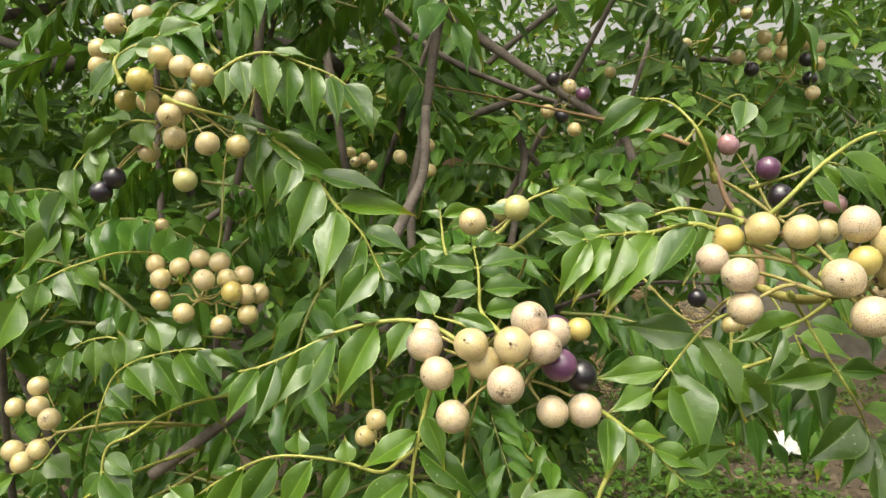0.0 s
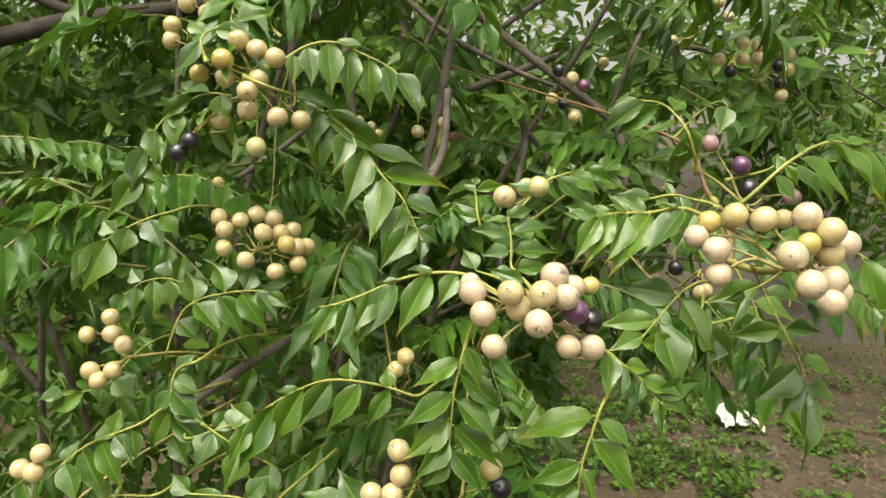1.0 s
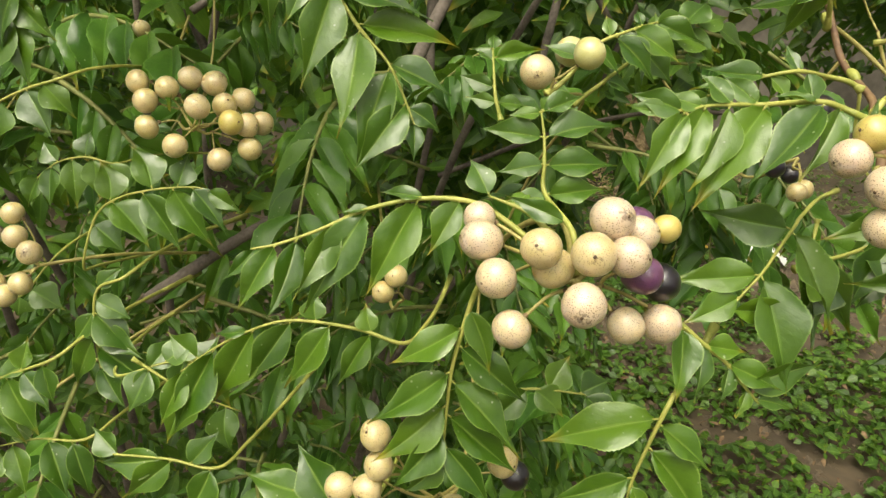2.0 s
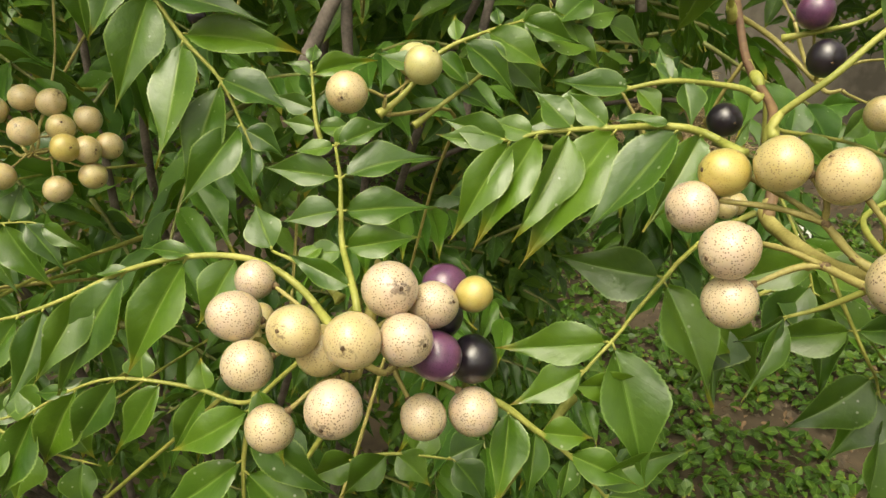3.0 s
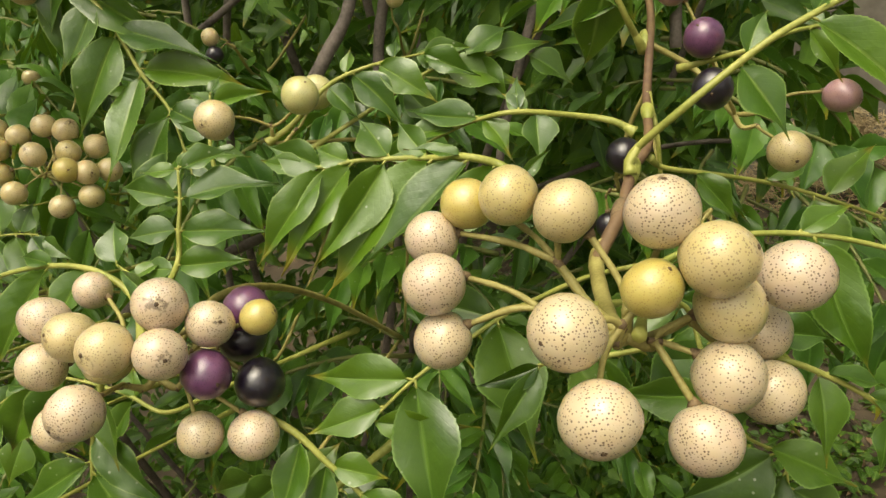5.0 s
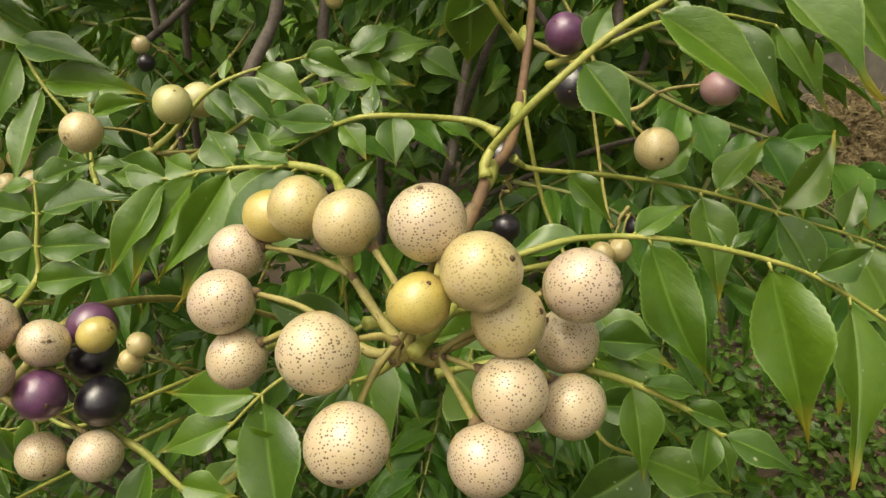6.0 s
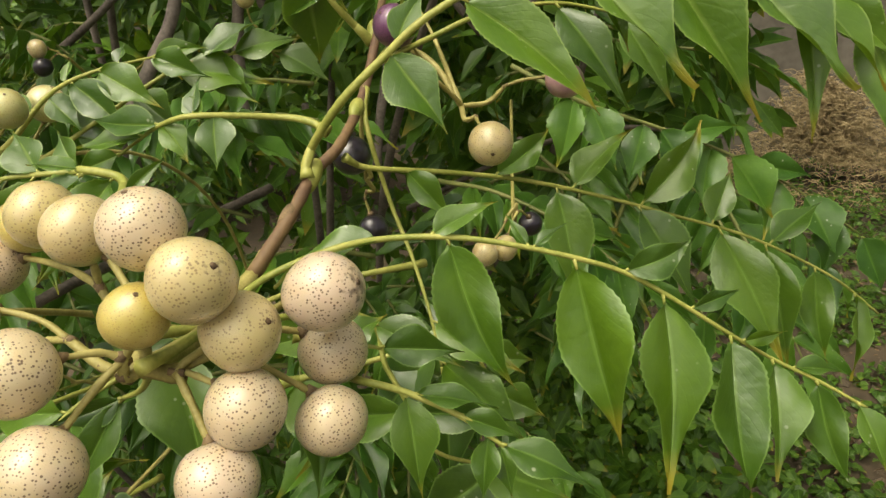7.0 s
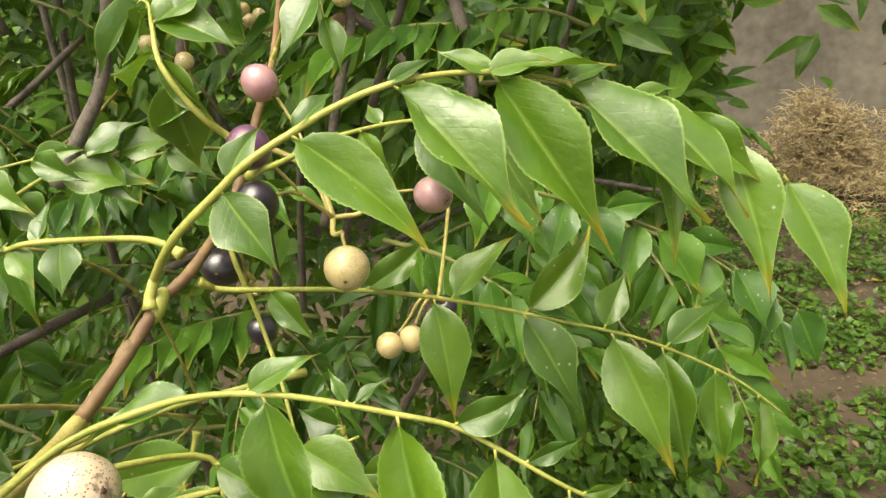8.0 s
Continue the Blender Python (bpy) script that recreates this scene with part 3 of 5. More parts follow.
b_cluster = cluster((-0.0933, 0.4371, 1.3485))
berry(b_cluster, (-0.1189, 0.4387, 1.3680), 0.0058, "cream")
berry(b_cluster, (-0.1043, 0.4363, 1.3664), 0.0058, "cream")
berry(b_cluster, (-0.0959, 0.4437, 1.3707), 0.0058, "cream")
berry(b_cluster, (-0.0850, 0.4454, 1.3688), 0.0058, "cream")
berry(b_cluster, (-0.1129, 0.4316, 1.3606), 0.0058, "cream")
berry(b_cluster, (-0.0871, 0.4264, 1.3604), 0.0058, "cream")
berry(b_cluster, (-0.0784, 0.4381, 1.3600), 0.0058, "cream")
berry(b_cluster, (-0.1126, 0.4304, 1.3487), 0.0058, "cream")
berry(b_cluster, (-0.0962, 0.4208, 1.3429), 0.0058, "cream")
berry(b_cluster, (-0.0792, 0.4300, 1.3355), 0.0058, "cream")
berry(b_cluster, (-0.0659, 0.4351, 1.3406), 0.0058, "cream")
berry(b_cluster, (-0.0727, 0.4293, 1.3537), 0.0058, "yellow")
berry(b_cluster, (-0.0670, 0.4353, 1.3517), 0.0058, "cream")
berry(b_cluster, (-0.0626, 0.4454, 1.3512), 0.0058, "cream")
berry(b_cluster, (-0.0731, 0.4503, 1.3611), 0.0058, "cream")

k_cluster = cluster((0.0667, 0.3778, 1.3825))
berry(k_cluster, (0.0572, 0.3562, 1.3925), 0.006, "cream")
berry(k_cluster, (0.0774, 0.3727, 1.3989), 0.006, "green")
berry(k_cluster, (0.0734, 0.3922, 1.3977), 0.006, "green")

l_cluster = cluster((-0.1750, 0.4356, 1.2729))
berry(l_cluster, (-0.1891, 0.4416, 1.2977), 0.0058, "cream")
berry(l_cluster, (-0.2079, 0.4495, 1.2831), 0.0058, "cream")
berry(l_cluster, (-0.1847, 0.4337, 1.2883), 0.0058, "cream")
berry(l_cluster, (-0.1727, 0.4245, 1.2838), 0.0058, "cream")
berry(l_cluster, (-0.1950, 0.4270, 1.2652), 0.0058, "cream")
berry(l_cluster, (-0.1795, 0.4248, 1.2667), 0.0058, "cream")
berry(l_cluster, (-0.1885, 0.4246, 1.2597), 0.0058, "cream")

n_cluster = cluster((0.0322, 0.3439, 1.2203))
berry(n_cluster, (0.0107, 0.3229, 1.2504), 0.0058, "cream")
berry(n_cluster, (0.0631, 0.3355, 1.2407), 0.0058, "black")
berry(n_cluster, (0.0560, 0.3225, 1.2559), 0.0058, "cream")
berry(n_cluster, (0.0089, 0.3247, 1.2623), 0.0058, "cream")
berry(n_cluster, (-0.0036, 0.3220, 1.2404), 0.0058, "cream")
berry(n_cluster, (0.0070, 0.3216, 1.2407), 0.0058, "cream")
berry(n_cluster, (0.0087, 0.3203, 1.2326), 0.0058, "cream")
berry(n_cluster, (0.0393, 0.3195, 1.2356), 0.0058, "cream")

m_cluster = cluster((-0.2187, 0.4013, 1.1624))
berry(m_cluster, (-0.2055, 0.3897, 1.2242), 0.006, "cream")
berry(m_cluster, (-0.2171, 0.3888, 1.2146), 0.006, "cream")
berry(m_cluster, (-0.2089, 0.3882, 1.2130), 0.006, "cream")
berry(m_cluster, (-0.2057, 0.3850, 1.1922), 0.006, "cream")
berry(m_cluster, (-0.2170, 0.3840, 1.1823), 0.006, "cream")
berry(m_cluster, (-0.1920, 0.3820, 1.1762), 0.006, "cream")

p_cluster = cluster((0.2066, 0.4015, 1.3952))
berry(p_cluster, (0.1850, 0.4087, 1.4313), 0.0052, "pink")
berry(p_cluster, (0.1943, 0.3835, 1.4176), 0.0056, "purple")
berry(p_cluster, (0.1977, 0.3779, 1.4046), 0.0057, "black")
berry(p_cluster, (0.2352, 0.4026, 1.4019), 0.005, "pink")
berry(p_cluster, (0.2194, 0.3794, 1.3887), 0.0058, "cream")

x_cluster = cluster((0.2105, 0.4700, 1.3480), "small cluster of cream and black berries behind leaves")
berry(x_cluster, (0.2142, 0.4817, 1.3366), 0.005, "black")
berry(x_cluster, (0.2025, 0.4475, 1.3350), 0.005, "cream")
berry(x_cluster, (0.2087, 0.4537, 1.3353), 0.005, "cream")

y_cluster = cluster((0.1735, 0.4080, 1.3720), "two ripe black berries hanging below the twig")
berry(y_cluster, (0.1727, 0.4136, 1.3538), 0.005, "black")
berry(y_cluster, (0.1760, 0.3919, 1.3826), 0.0058, "black")

w_cluster = cluster((-0.0440, 0.5300, 1.4060), "one cream and one black berry on a short stalk")
berry(w_cluster, (-0.0479, 0.5183, 1.4009), 0.005, "black")
berry(w_cluster, (-0.0514, 0.5206, 1.4102), 0.005, "cream")

e_cluster = cluster((0.3177, 0.6436, 1.5115))
berry(e_cluster, (0.2949, 0.6344, 1.5422), 0.006, "cream")
berry(e_cluster, (0.3089, 0.6346, 1.5405), 0.006, "cream")
berry(e_cluster, (0.3284, 0.6349, 1.5373), 0.006, "cream")
berry(e_cluster, (0.3379, 0.6350, 1.5350), 0.006, "cream")
berry(e_cluster, (0.2737, 0.6333, 1.5259), 0.006, "cream")
berry(e_cluster, (0.2956, 0.6338, 1.5283), 0.006, "cream")
berry(e_cluster, (0.3101, 0.6342, 1.5295), 0.006, "cream")
berry(e_cluster, (0.3382, 0.6344, 1.5210), 0.006, "cream")
berry(e_cluster, (0.3341, 0.6333, 1.4970), 0.006, "cream")
berry(e_cluster, (0.3296, 0.6344, 1.5243), 0.006, "black")
berry(e_cluster, (0.3319, 0.6338, 1.5089), 0.006, "black")
berry(e_cluster, (0.2849, 0.6331, 1.5161), 0.006, "black")

q_cluster = cluster((0.1314, 0.6085, 1.4835))
berry(q_cluster, (0.1156, 0.5878, 1.4755), 0.0055, "cream")
berry(q_cluster, (0.1321, 0.5890, 1.4945), 0.0055, "cream")
berry(q_cluster, (0.1359, 0.5877, 1.4619), 0.0055, "cream")
berry(q_cluster, (0.1424, 0.5889, 1.4886), 0.0055, "purple")
berry(q_cluster, (0.1203, 0.5889, 1.4999), 0.0055, "black")
berry(q_cluster, (0.1264, 0.5879, 1.4720), 0.0055, "black")

r_cluster = cluster((0.0207, 0.6234, 1.4149))
berry(r_cluster, (0.0027, 0.6042, 1.4428), 0.0055, "cream")
berry(r_cluster, (0.0248, 0.6050, 1.4518), 0.0055, "cream")
berry(r_cluster, (0.0256, 0.6042, 1.4321), 0.0055, "cream")

s_cluster = cluster((-0.0635, 0.8731, 1.4447))
berry(s_cluster, (-0.0772, 0.8539, 1.4705), 0.0065, "cream")
berry(s_cluster, (-0.0614, 0.8540, 1.4640), 0.0065, "cream")
berry(s_cluster, (-0.0523, 0.8538, 1.4552), 0.0065, "cream")
berry(s_cluster, (-0.0715, 0.8536, 1.4597), 0.0065, "cream")

h_cluster = cluster((0.0095, 0.4369, 1.2659))
berry(h_cluster, (0.0075, 0.4177, 1.2877), 0.0055, "cream")
berry(h_cluster, (0.0016, 0.4173, 1.2791), 0.0055, "cream")

t_cluster = cluster((0.3129, 0.8168, 1.5880))
berry(t_cluster, (0.3320, 0.7676, 1.5992), 0.006, "cream")
berry(t_cluster, (0.3209, 0.7680, 1.6141), 0.006, "cream")
berry(t_cluster, (0.2722, 0.7651, 1.5692), 0.006, "cream")
berry(t_cluster, (0.1973, 0.7624, 1.5408), 0.006, "cream")

u_cluster = cluster((-0.4285, 0.7379, 1.2619))
berry(u_cluster, (-0.3830, 0.6899, 1.2876), 0.006, "cream")
berry(u_cluster, (-0.4013, 0.6887, 1.2692), 0.006, "cream")
berry(u_cluster, (-0.4043, 0.6904, 1.3125), 0.006, "cream")
berry(u_cluster, (-0.3890, 0.6905, 1.3072), 0.006, "black")

v_cluster = cluster((-0.1393, 0.4881, 1.3689))
berry(v_cluster, (-0.1309, 0.4754, 1.3892), 0.0045, "cream")
berry(v_cluster, (-0.1343, 0.4707, 1.3779), 0.0045, "cream")

stalks(c_cluster, [(0.068, 0.34, 1.345), (0.058, 0.42, 1.31), (0.055, 0.527, 1.242)], 0.0012, 0.95)
stalks(d_cluster, [(0.1770, 0.3120, 1.3645), (0.1729, 0.3372, 1.3662), (0.1745, 0.3420, 1.3700)], 0.0018, 1.05)
stalks(a_cluster, [(-0.08, 0.47, 1.445), (-0.108, 0.595, 1.499)], 0.0008)
stalks(b_cluster, [(-0.09, 0.46, 1.382), (-0.095, 0.49, 1.44), (-0.108, 0.595, 1.499)], 0.0005)
stalks(k_cluster, [(0.086, 0.42, 1.375), (0.075, 0.48, 1.33), (0.056, 0.53, 1.245)], 0.0007)
stalks(l_cluster, [(-0.145, 0.46, 1.272), (-0.119, 0.528, 1.25)], 0.0009)
stalks(n_cluster, [(0.045, 0.367, 1.222), (0.055, 0.527, 1.242)])
stalks(m_cluster, [(-0.185, 0.447, 1.192), (-0.125, 0.527, 1.222)])
stalks(p_cluster, [(0.195, 0.412, 1.407), (0.180, 0.410, 1.415)])
stalks(y_cluster, [(0.1765, 0.4000, 1.3900), (0.1805, 0.3952, 1.4018)], 0.0007)
for far in (e_cluster, q_cluster, r_cluster, s_cluster, h_cluster, t_cluster, u_cluster, v_cluster, w_cluster, x_cluster):
    x, y, z = far.location
    stalks(far, [(x - 0.01, y + 0.05, z - 0.02), (x - 0.03, y + 0.16, z + 0.02)])

# ---- leaves that reach towards the camera ----
frond([(0.0645, 0.3051, 1.3403), (0.0503, 0.3208, 1.3474), (0.0377, 0.3233, 1.3534), (0.0217, 0.3236, 1.3536), (0.0044, 0.3222, 1.3494), (-0.0119, 0.3195, 1.3416), (-0.0246, 0.3177, 1.3366), (-0.0328, 0.3171, 1.3346)], [
    (0.3266, 0.0249, 0.3137, 1.3375, 0.009438, 6.77),
    (0.4422, 0.0052, 0.3078, 1.3243, 0.01294, 12.39),
    (0.5779, -0.0135, 0.3051, 1.3188, 0.01358, 11.83),
    (0.6633, -0.0142, 0.3028, 1.3243, 0.01054, -33.67),
    (0.7789, -0.0229, 0.3042, 1.3161, 0.0105, -39.2),
    (0.8593, -0.0348, 0.3042, 1.3179, 0.009245, 10.32),
    (0.9749, -0.0405, 0.3108, 1.3256, 0.005328, -11.14),
    (0.4271, 0.0070, 0.3247, 1.3555, 0.005299, 41.77),
    (0.5678, -0.0059, 0.3208, 1.3480, 0.003923, 35.19),
])
frond([(0.0694, 0.3035, 1.3388), (0.0673, 0.3077, 1.3509), (0.0605, 0.3274, 1.3571), (0.0597, 0.3306, 1.3659), (0.0591, 0.3334, 1.3739), (0.0575, 0.3361, 1.3818)], [
    (0.3869, 0.0814, 0.3305, 1.3606, 0.009033, 8.32),
    (0.5879, 0.0850, 0.3341, 1.3679, 0.01002, 3.289),
    (0.794, 0.0844, 0.3408, 1.3819, 0.009951, -31.55),
    (0.995, 0.0722, 0.3417, 1.3878, 0.006579, -7.967),
    (0.3719, 0.0481, 0.3238, 1.3548, 0.007116, 10.43),
    (0.598, 0.0446, 0.3259, 1.3634, 0.008145, 12.92),
    (0.799, 0.0378, 0.3325, 1.3761, 0.008459, 4.979),
    (0.995, 0.0461, 0.3333, 1.3812, 0.005326, 12.35),
    (1, 0.0615, 0.3420, 1.3883, 0.004699, 13.06),
    (0.2412, 0.0465, 0.3160, 1.3585, 0.006557, -5.634),
])
frond([(0.0471, 0.3689, 1.3730), (0.0445, 0.3713, 1.3808), (0.0434, 0.3741, 1.3886), (0.0423, 0.3771, 1.3972)], [
    (0.2613, 0.0333, 0.3704, 1.3814, 0.005542, -9.353),
    (0.4824, 0.0300, 0.3727, 1.3891, 0.006281, -12.18),
    (0.8643, 0.0336, 0.3773, 1.3984, 0.005173, 2.887),
    (0.8945, 0.0624, 0.3805, 1.3997, 0.007008, 4.982),
    (0.2613, 0.0575, 0.3727, 1.3793, 0.006651, -5.321),
    (1, 0.0428, 0.3826, 1.4040, 0.004619, -0.5391),
], MID, MID_LEAFLETS)
frond([(0.0622, 0.3143, 1.3476), (0.0541, 0.3202, 1.3526), (0.0423, 0.3249, 1.3556)], [
    (0.995, 0.0359, 0.3315, 1.3671, 0.009751, -0.5259),
    (0.6784, 0.0561, 0.3273, 1.3593, 0.005261, -12.4),
])
frond([(0.1571, 0.3204, 1.3871), (0.1505, 0.3285, 1.3902), (0.1415, 0.3278, 1.3920), (0.1298, 0.3402, 1.3886), (0.1210, 0.3386, 1.3882), (0.1107, 0.3367, 1.3873), (0.1035, 0.3348, 1.3855), (0.0961, 0.3337, 1.3858)], [
    (0.2563, 0.1196, 0.3141, 1.3680, 0.01243, 38.83),
    (0.4121, 0.1050, 0.3193, 1.3584, 0.01567, 33.85),
    (0.603, 0.1058, 0.3192, 1.3634, 0.01119, -43.38),
    (0.7186, 0.0947, 0.3179, 1.3627, 0.0112, 5.817),
    (0.8593, 0.0891, 0.3190, 1.3630, 0.0102, 12.72),
    (0.1658, 0.1363, 0.3116, 1.3712, 0.011, -7.11),
    (0.2864, 0.1266, 0.3285, 1.3938, 0.005511, 51.03),
    (0.4422, 0.1173, 0.3464, 1.3977, 0.007456, -6.975),
    (0.593, 0.1090, 0.3437, 1.3982, 0.009245, 2.513),
    (0.7387, 0.0972, 0.3384, 1.3910, 0.007158, -3.716),
    (0.8693, 0.0850, 0.3347, 1.3902, 0.009245, -1.877),
    (0.04523, 0.1615, 0.3298, 1.3949, 0.003136, 36.03),
    (0.9698, 0.0839, 0.3341, 1.3862, 0.005965, -4.481),
])
frond([(0.1786, 0.3724, 1.3927), (0.1731, 0.3725, 1.3954), (0.1648, 0.3716, 1.3966), (0.1485, 0.3599, 1.3986), (0.1380, 0.3606, 1.3962), (0.1298, 0.3633, 1.3926), (0.1197, 0.3650, 1.3871)], [
    (0.6683, 0.1152, 0.3612, 1.3978, 0.008706, 1.264),
    (0.4573, 0.1563, 0.3554, 1.3867, 0.009318, -5.13),
    (0.6583, 0.1478, 0.3559, 1.3881, 0.006765, -11.81),
    (0.4774, 0.1429, 0.3632, 1.4040, 0.005432, 5.297),
    (0.5025, 0.1453, 0.3678, 1.4081, 0.004764, -9.477),
    (0.8191, 0.1113, 0.3570, 1.3913, 0.007419, 13.63),
    (0.9849, 0.1067, 0.3602, 1.3831, 0.007599, -2.635),
])
frond([(0.0635, 0.3753, 1.3828), (0.0712, 0.3788, 1.3890), (0.0813, 0.3849, 1.4010), (0.0945, 0.3894, 1.4073), (0.1084, 0.4037, 1.4109)], [
    (0.7789, 0.1174, 0.3870, 1.3984, 0.01152, 2.631),
    (0.6432, 0.1079, 0.3837, 1.3902, 0.01072, -1.241),
    (0.6131, 0.0849, 0.3928, 1.4131, 0.005175, -12.44),
    (0.8593, 0.0991, 0.4008, 1.4157, 0.004144, -13.08),
    (0.9799, 0.1234, 0.4078, 1.4138, 0.007689, 9.476),
    (0.9799, 0.1278, 0.4000, 1.4043, 0.00865, 6.487),
    (0.407, 0.0613, 0.3852, 1.4007, 0.007393, 3.651),
    (0.4925, 0.0938, 0.3831, 1.3930, 0.009241, -11.01),
])
frond([(-0.0471, 0.4210, 1.4363), (-0.0286, 0.4180, 1.4203), (-0.0127, 0.4132, 1.4005), (0.0010, 0.4102, 1.3865), (0.0100, 0.4055, 1.3699), (0.0134, 0.4034, 1.3628)], [
    (0.1256, -0.0404, 0.4010, 1.4002, 0.01435, -9.821),
    (0.2513, -0.0317, 0.3953, 1.3773, 0.01783, -5.745),
    (0.407, -0.0162, 0.3862, 1.3605, 0.01783, 13.98),
    (0.608, -0.0085, 0.3883, 1.3483, 0.01565, 13.33),
    (0.7739, -0.0089, 0.3855, 1.3457, 0.01522, -0.3315),
    (0.3869, 0.0308, 0.4213, 1.3974, 0.01507, -0.5868),
    (0.593, 0.0290, 0.4080, 1.3785, 0.01348, -2.694),
    (0.2362, 0.0192, 0.4161, 1.4095, 0.01456, -3.444),
    (0.799, 0.0253, 0.4048, 1.3609, 0.009783, 12.87),
    (0.9698, 0.0146, 0.3951, 1.3494, 0.007391, -0.01897),
])
frond([(-0.0945, 0.3961, 1.4528), (-0.0778, 0.3953, 1.4472), (-0.0659, 0.4190, 1.4454), (-0.0540, 0.4222, 1.4386)], [
    (0.7236, -0.0593, 0.4147, 1.4306, 0.01041, -11.5),
    (0.9648, -0.0542, 0.4128, 1.4148, 0.01398, 7.897),
    (1, -0.0506, 0.4145, 1.3965, 0.01889, -3.883),
    (1, -0.0131, 0.4218, 1.4270, 0.01161, -39.32),
    (0.598, -0.0442, 0.4142, 1.4417, 0.008338, -3.824),
    (1, 0.0057, 0.4172, 1.4064, 0.01439, 38.84),
])
frond([(0.0350, 0.5081, 1.2527), (0.0292, 0.4283, 1.2702), (0.0233, 0.3886, 1.2766), (0.0156, 0.3689, 1.2775), (-0.0023, 0.3696, 1.2819), (-0.0216, 0.3701, 1.2840), (-0.0359, 0.3703, 1.2832), (-0.0500, 0.3701, 1.2776), (-0.0655, 0.3696, 1.2681), (-0.0792, 0.3688, 1.2568)], [
    (0.4221, -0.0115, 0.3608, 1.2586, 0.01022, 13.47),
    (0.5176, -0.0353, 0.3635, 1.2551, 0.01406, 12.79),
    (0.6332, -0.0488, 0.3601, 1.2556, 0.01342, -8.998),
    (0.7588, -0.0643, 0.3628, 1.2437, 0.01662, -0.7195),
    (0.8794, -0.0839, 0.3603, 1.2291, 0.01602, -4.875),
    (0.9849, -0.0875, 0.3591, 1.2339, 0.01086, -5.913),
    (0.5578, -0.0227, 0.3749, 1.2961, 0.01086, 4.862),
    (0.4221, -0.0015, 0.3739, 1.2929, 0.009586, -6.331),
    (0.7789, -0.0658, 0.3699, 1.2761, 0.005751, 12.25),
])
frond([(0.0442, 0.3032, 1.3400), (0.0403, 0.3150, 1.3260), (0.0370, 0.3138, 1.3122), (0.0345, 0.3126, 1.2984), (0.0338, 0.3112, 1.2820), (0.0337, 0.3096, 1.2643)], [
    (0.3819, 0.0118, 0.3100, 1.3002, 0.01093, 11.83),
    (0.608, 0.0069, 0.3049, 1.2806, 0.01257, 10.28),
    (0.7588, 0.0099, 0.3044, 1.2632, 0.01257, -3.8),
    (0.8693, 0.0166, 0.3030, 1.2558, 0.01093, -10.03),
    (0.9799, 0.0214, 0.3074, 1.2502, 0.01093, -8.438),
    (0.4724, 0.0609, 0.3060, 1.2903, 0.01148, 9.908),
    (0.6482, 0.0608, 0.3024, 1.2739, 0.01257, -11.79),
    (0.799, 0.0600, 0.3054, 1.2626, 0.01148, -2.334),
    (0.9296, 0.0525, 0.3031, 1.2493, 0.01015, 12.21),
    (0.2864, 0.0475, 0.3075, 1.3001, 0.008743, 12.22),
])
frond([(0.0938, 0.3081, 1.3275), (0.1042, 0.3082, 1.3233), (0.1127, 0.3073, 1.3172), (0.1218, 0.3064, 1.3108), (0.1281, 0.3049, 1.3040), (0.1336, 0.3038, 1.2986)], [
    (0.2412, 0.1034, 0.2938, 1.3030, 0.009667, 1.49),
    (0.407, 0.1123, 0.2981, 1.3005, 0.007323, -6.42),
    (0.6181, 0.1209, 0.3002, 1.2986, 0.005859, -8.523),
    (0.4271, 0.1292, 0.3090, 1.3149, 0.007616, 3.474),
    (0.598, 0.1408, 0.3029, 1.3045, 0.008495, 7.252),
    (0.799, 0.1565, 0.3116, 1.3102, 0.01046, 50.33),
    (0.8342, 0.1267, 0.3000, 1.2944, 0.00498, -9.359),
    (0.9447, 0.1469, 0.3064, 1.2967, 0.005859, -10.9),
])
frond([(0.1944, 0.3987, 1.3485), (0.1711, 0.3690, 1.3513), (0.1558, 0.3494, 1.3488), (0.1509, 0.3419, 1.3479), (0.1396, 0.3281, 1.3419), (0.1329, 0.3200, 1.3377), (0.1254, 0.3160, 1.3299), (0.1187, 0.3120, 1.3222)], [
    (0.7337, 0.1013, 0.3180, 1.3347, 0.01064, -0.4855),
    (0.7286, 0.1443, 0.3003, 1.3050, 0.01596, -2.366),
    (0.8543, 0.1057, 0.3080, 1.3236, 0.009165, 4.551),
    (0.4623, 0.1639, 0.3186, 1.3201, 0.01731, -8.278),
    (0.4573, 0.1183, 0.3414, 1.3528, 0.01513, -3.528),
    (0.9246, 0.1493, 0.3176, 1.3256, 0.009691, 51.02),
], MID, MID_LEAFLETS)
frond([(0.1254, 0.3299, 1.3129), (0.1125, 0.3114, 1.3058), (0.1032, 0.2990, 1.2994), (0.0987, 0.2977, 1.2847), (0.0949, 0.2964, 1.2687), (0.0939, 0.2950, 1.2529)], [
    (0.4774, 0.0622, 0.3008, 1.2828, 0.01452, 33.36),
    (0.7538, 0.0679, 0.2975, 1.2598, 0.01106, 1.398),
    (0.608, 0.1206, 0.2867, 1.2597, 0.01211, -5.732),
    (0.8693, 0.0783, 0.2923, 1.2507, 0.009477, 12.63),
    (0.7839, 0.1036, 0.2891, 1.2535, 0.007371, -4.155),
    (0.5025, 0.1198, 0.2915, 1.2801, 0.009477, -2.541),
])
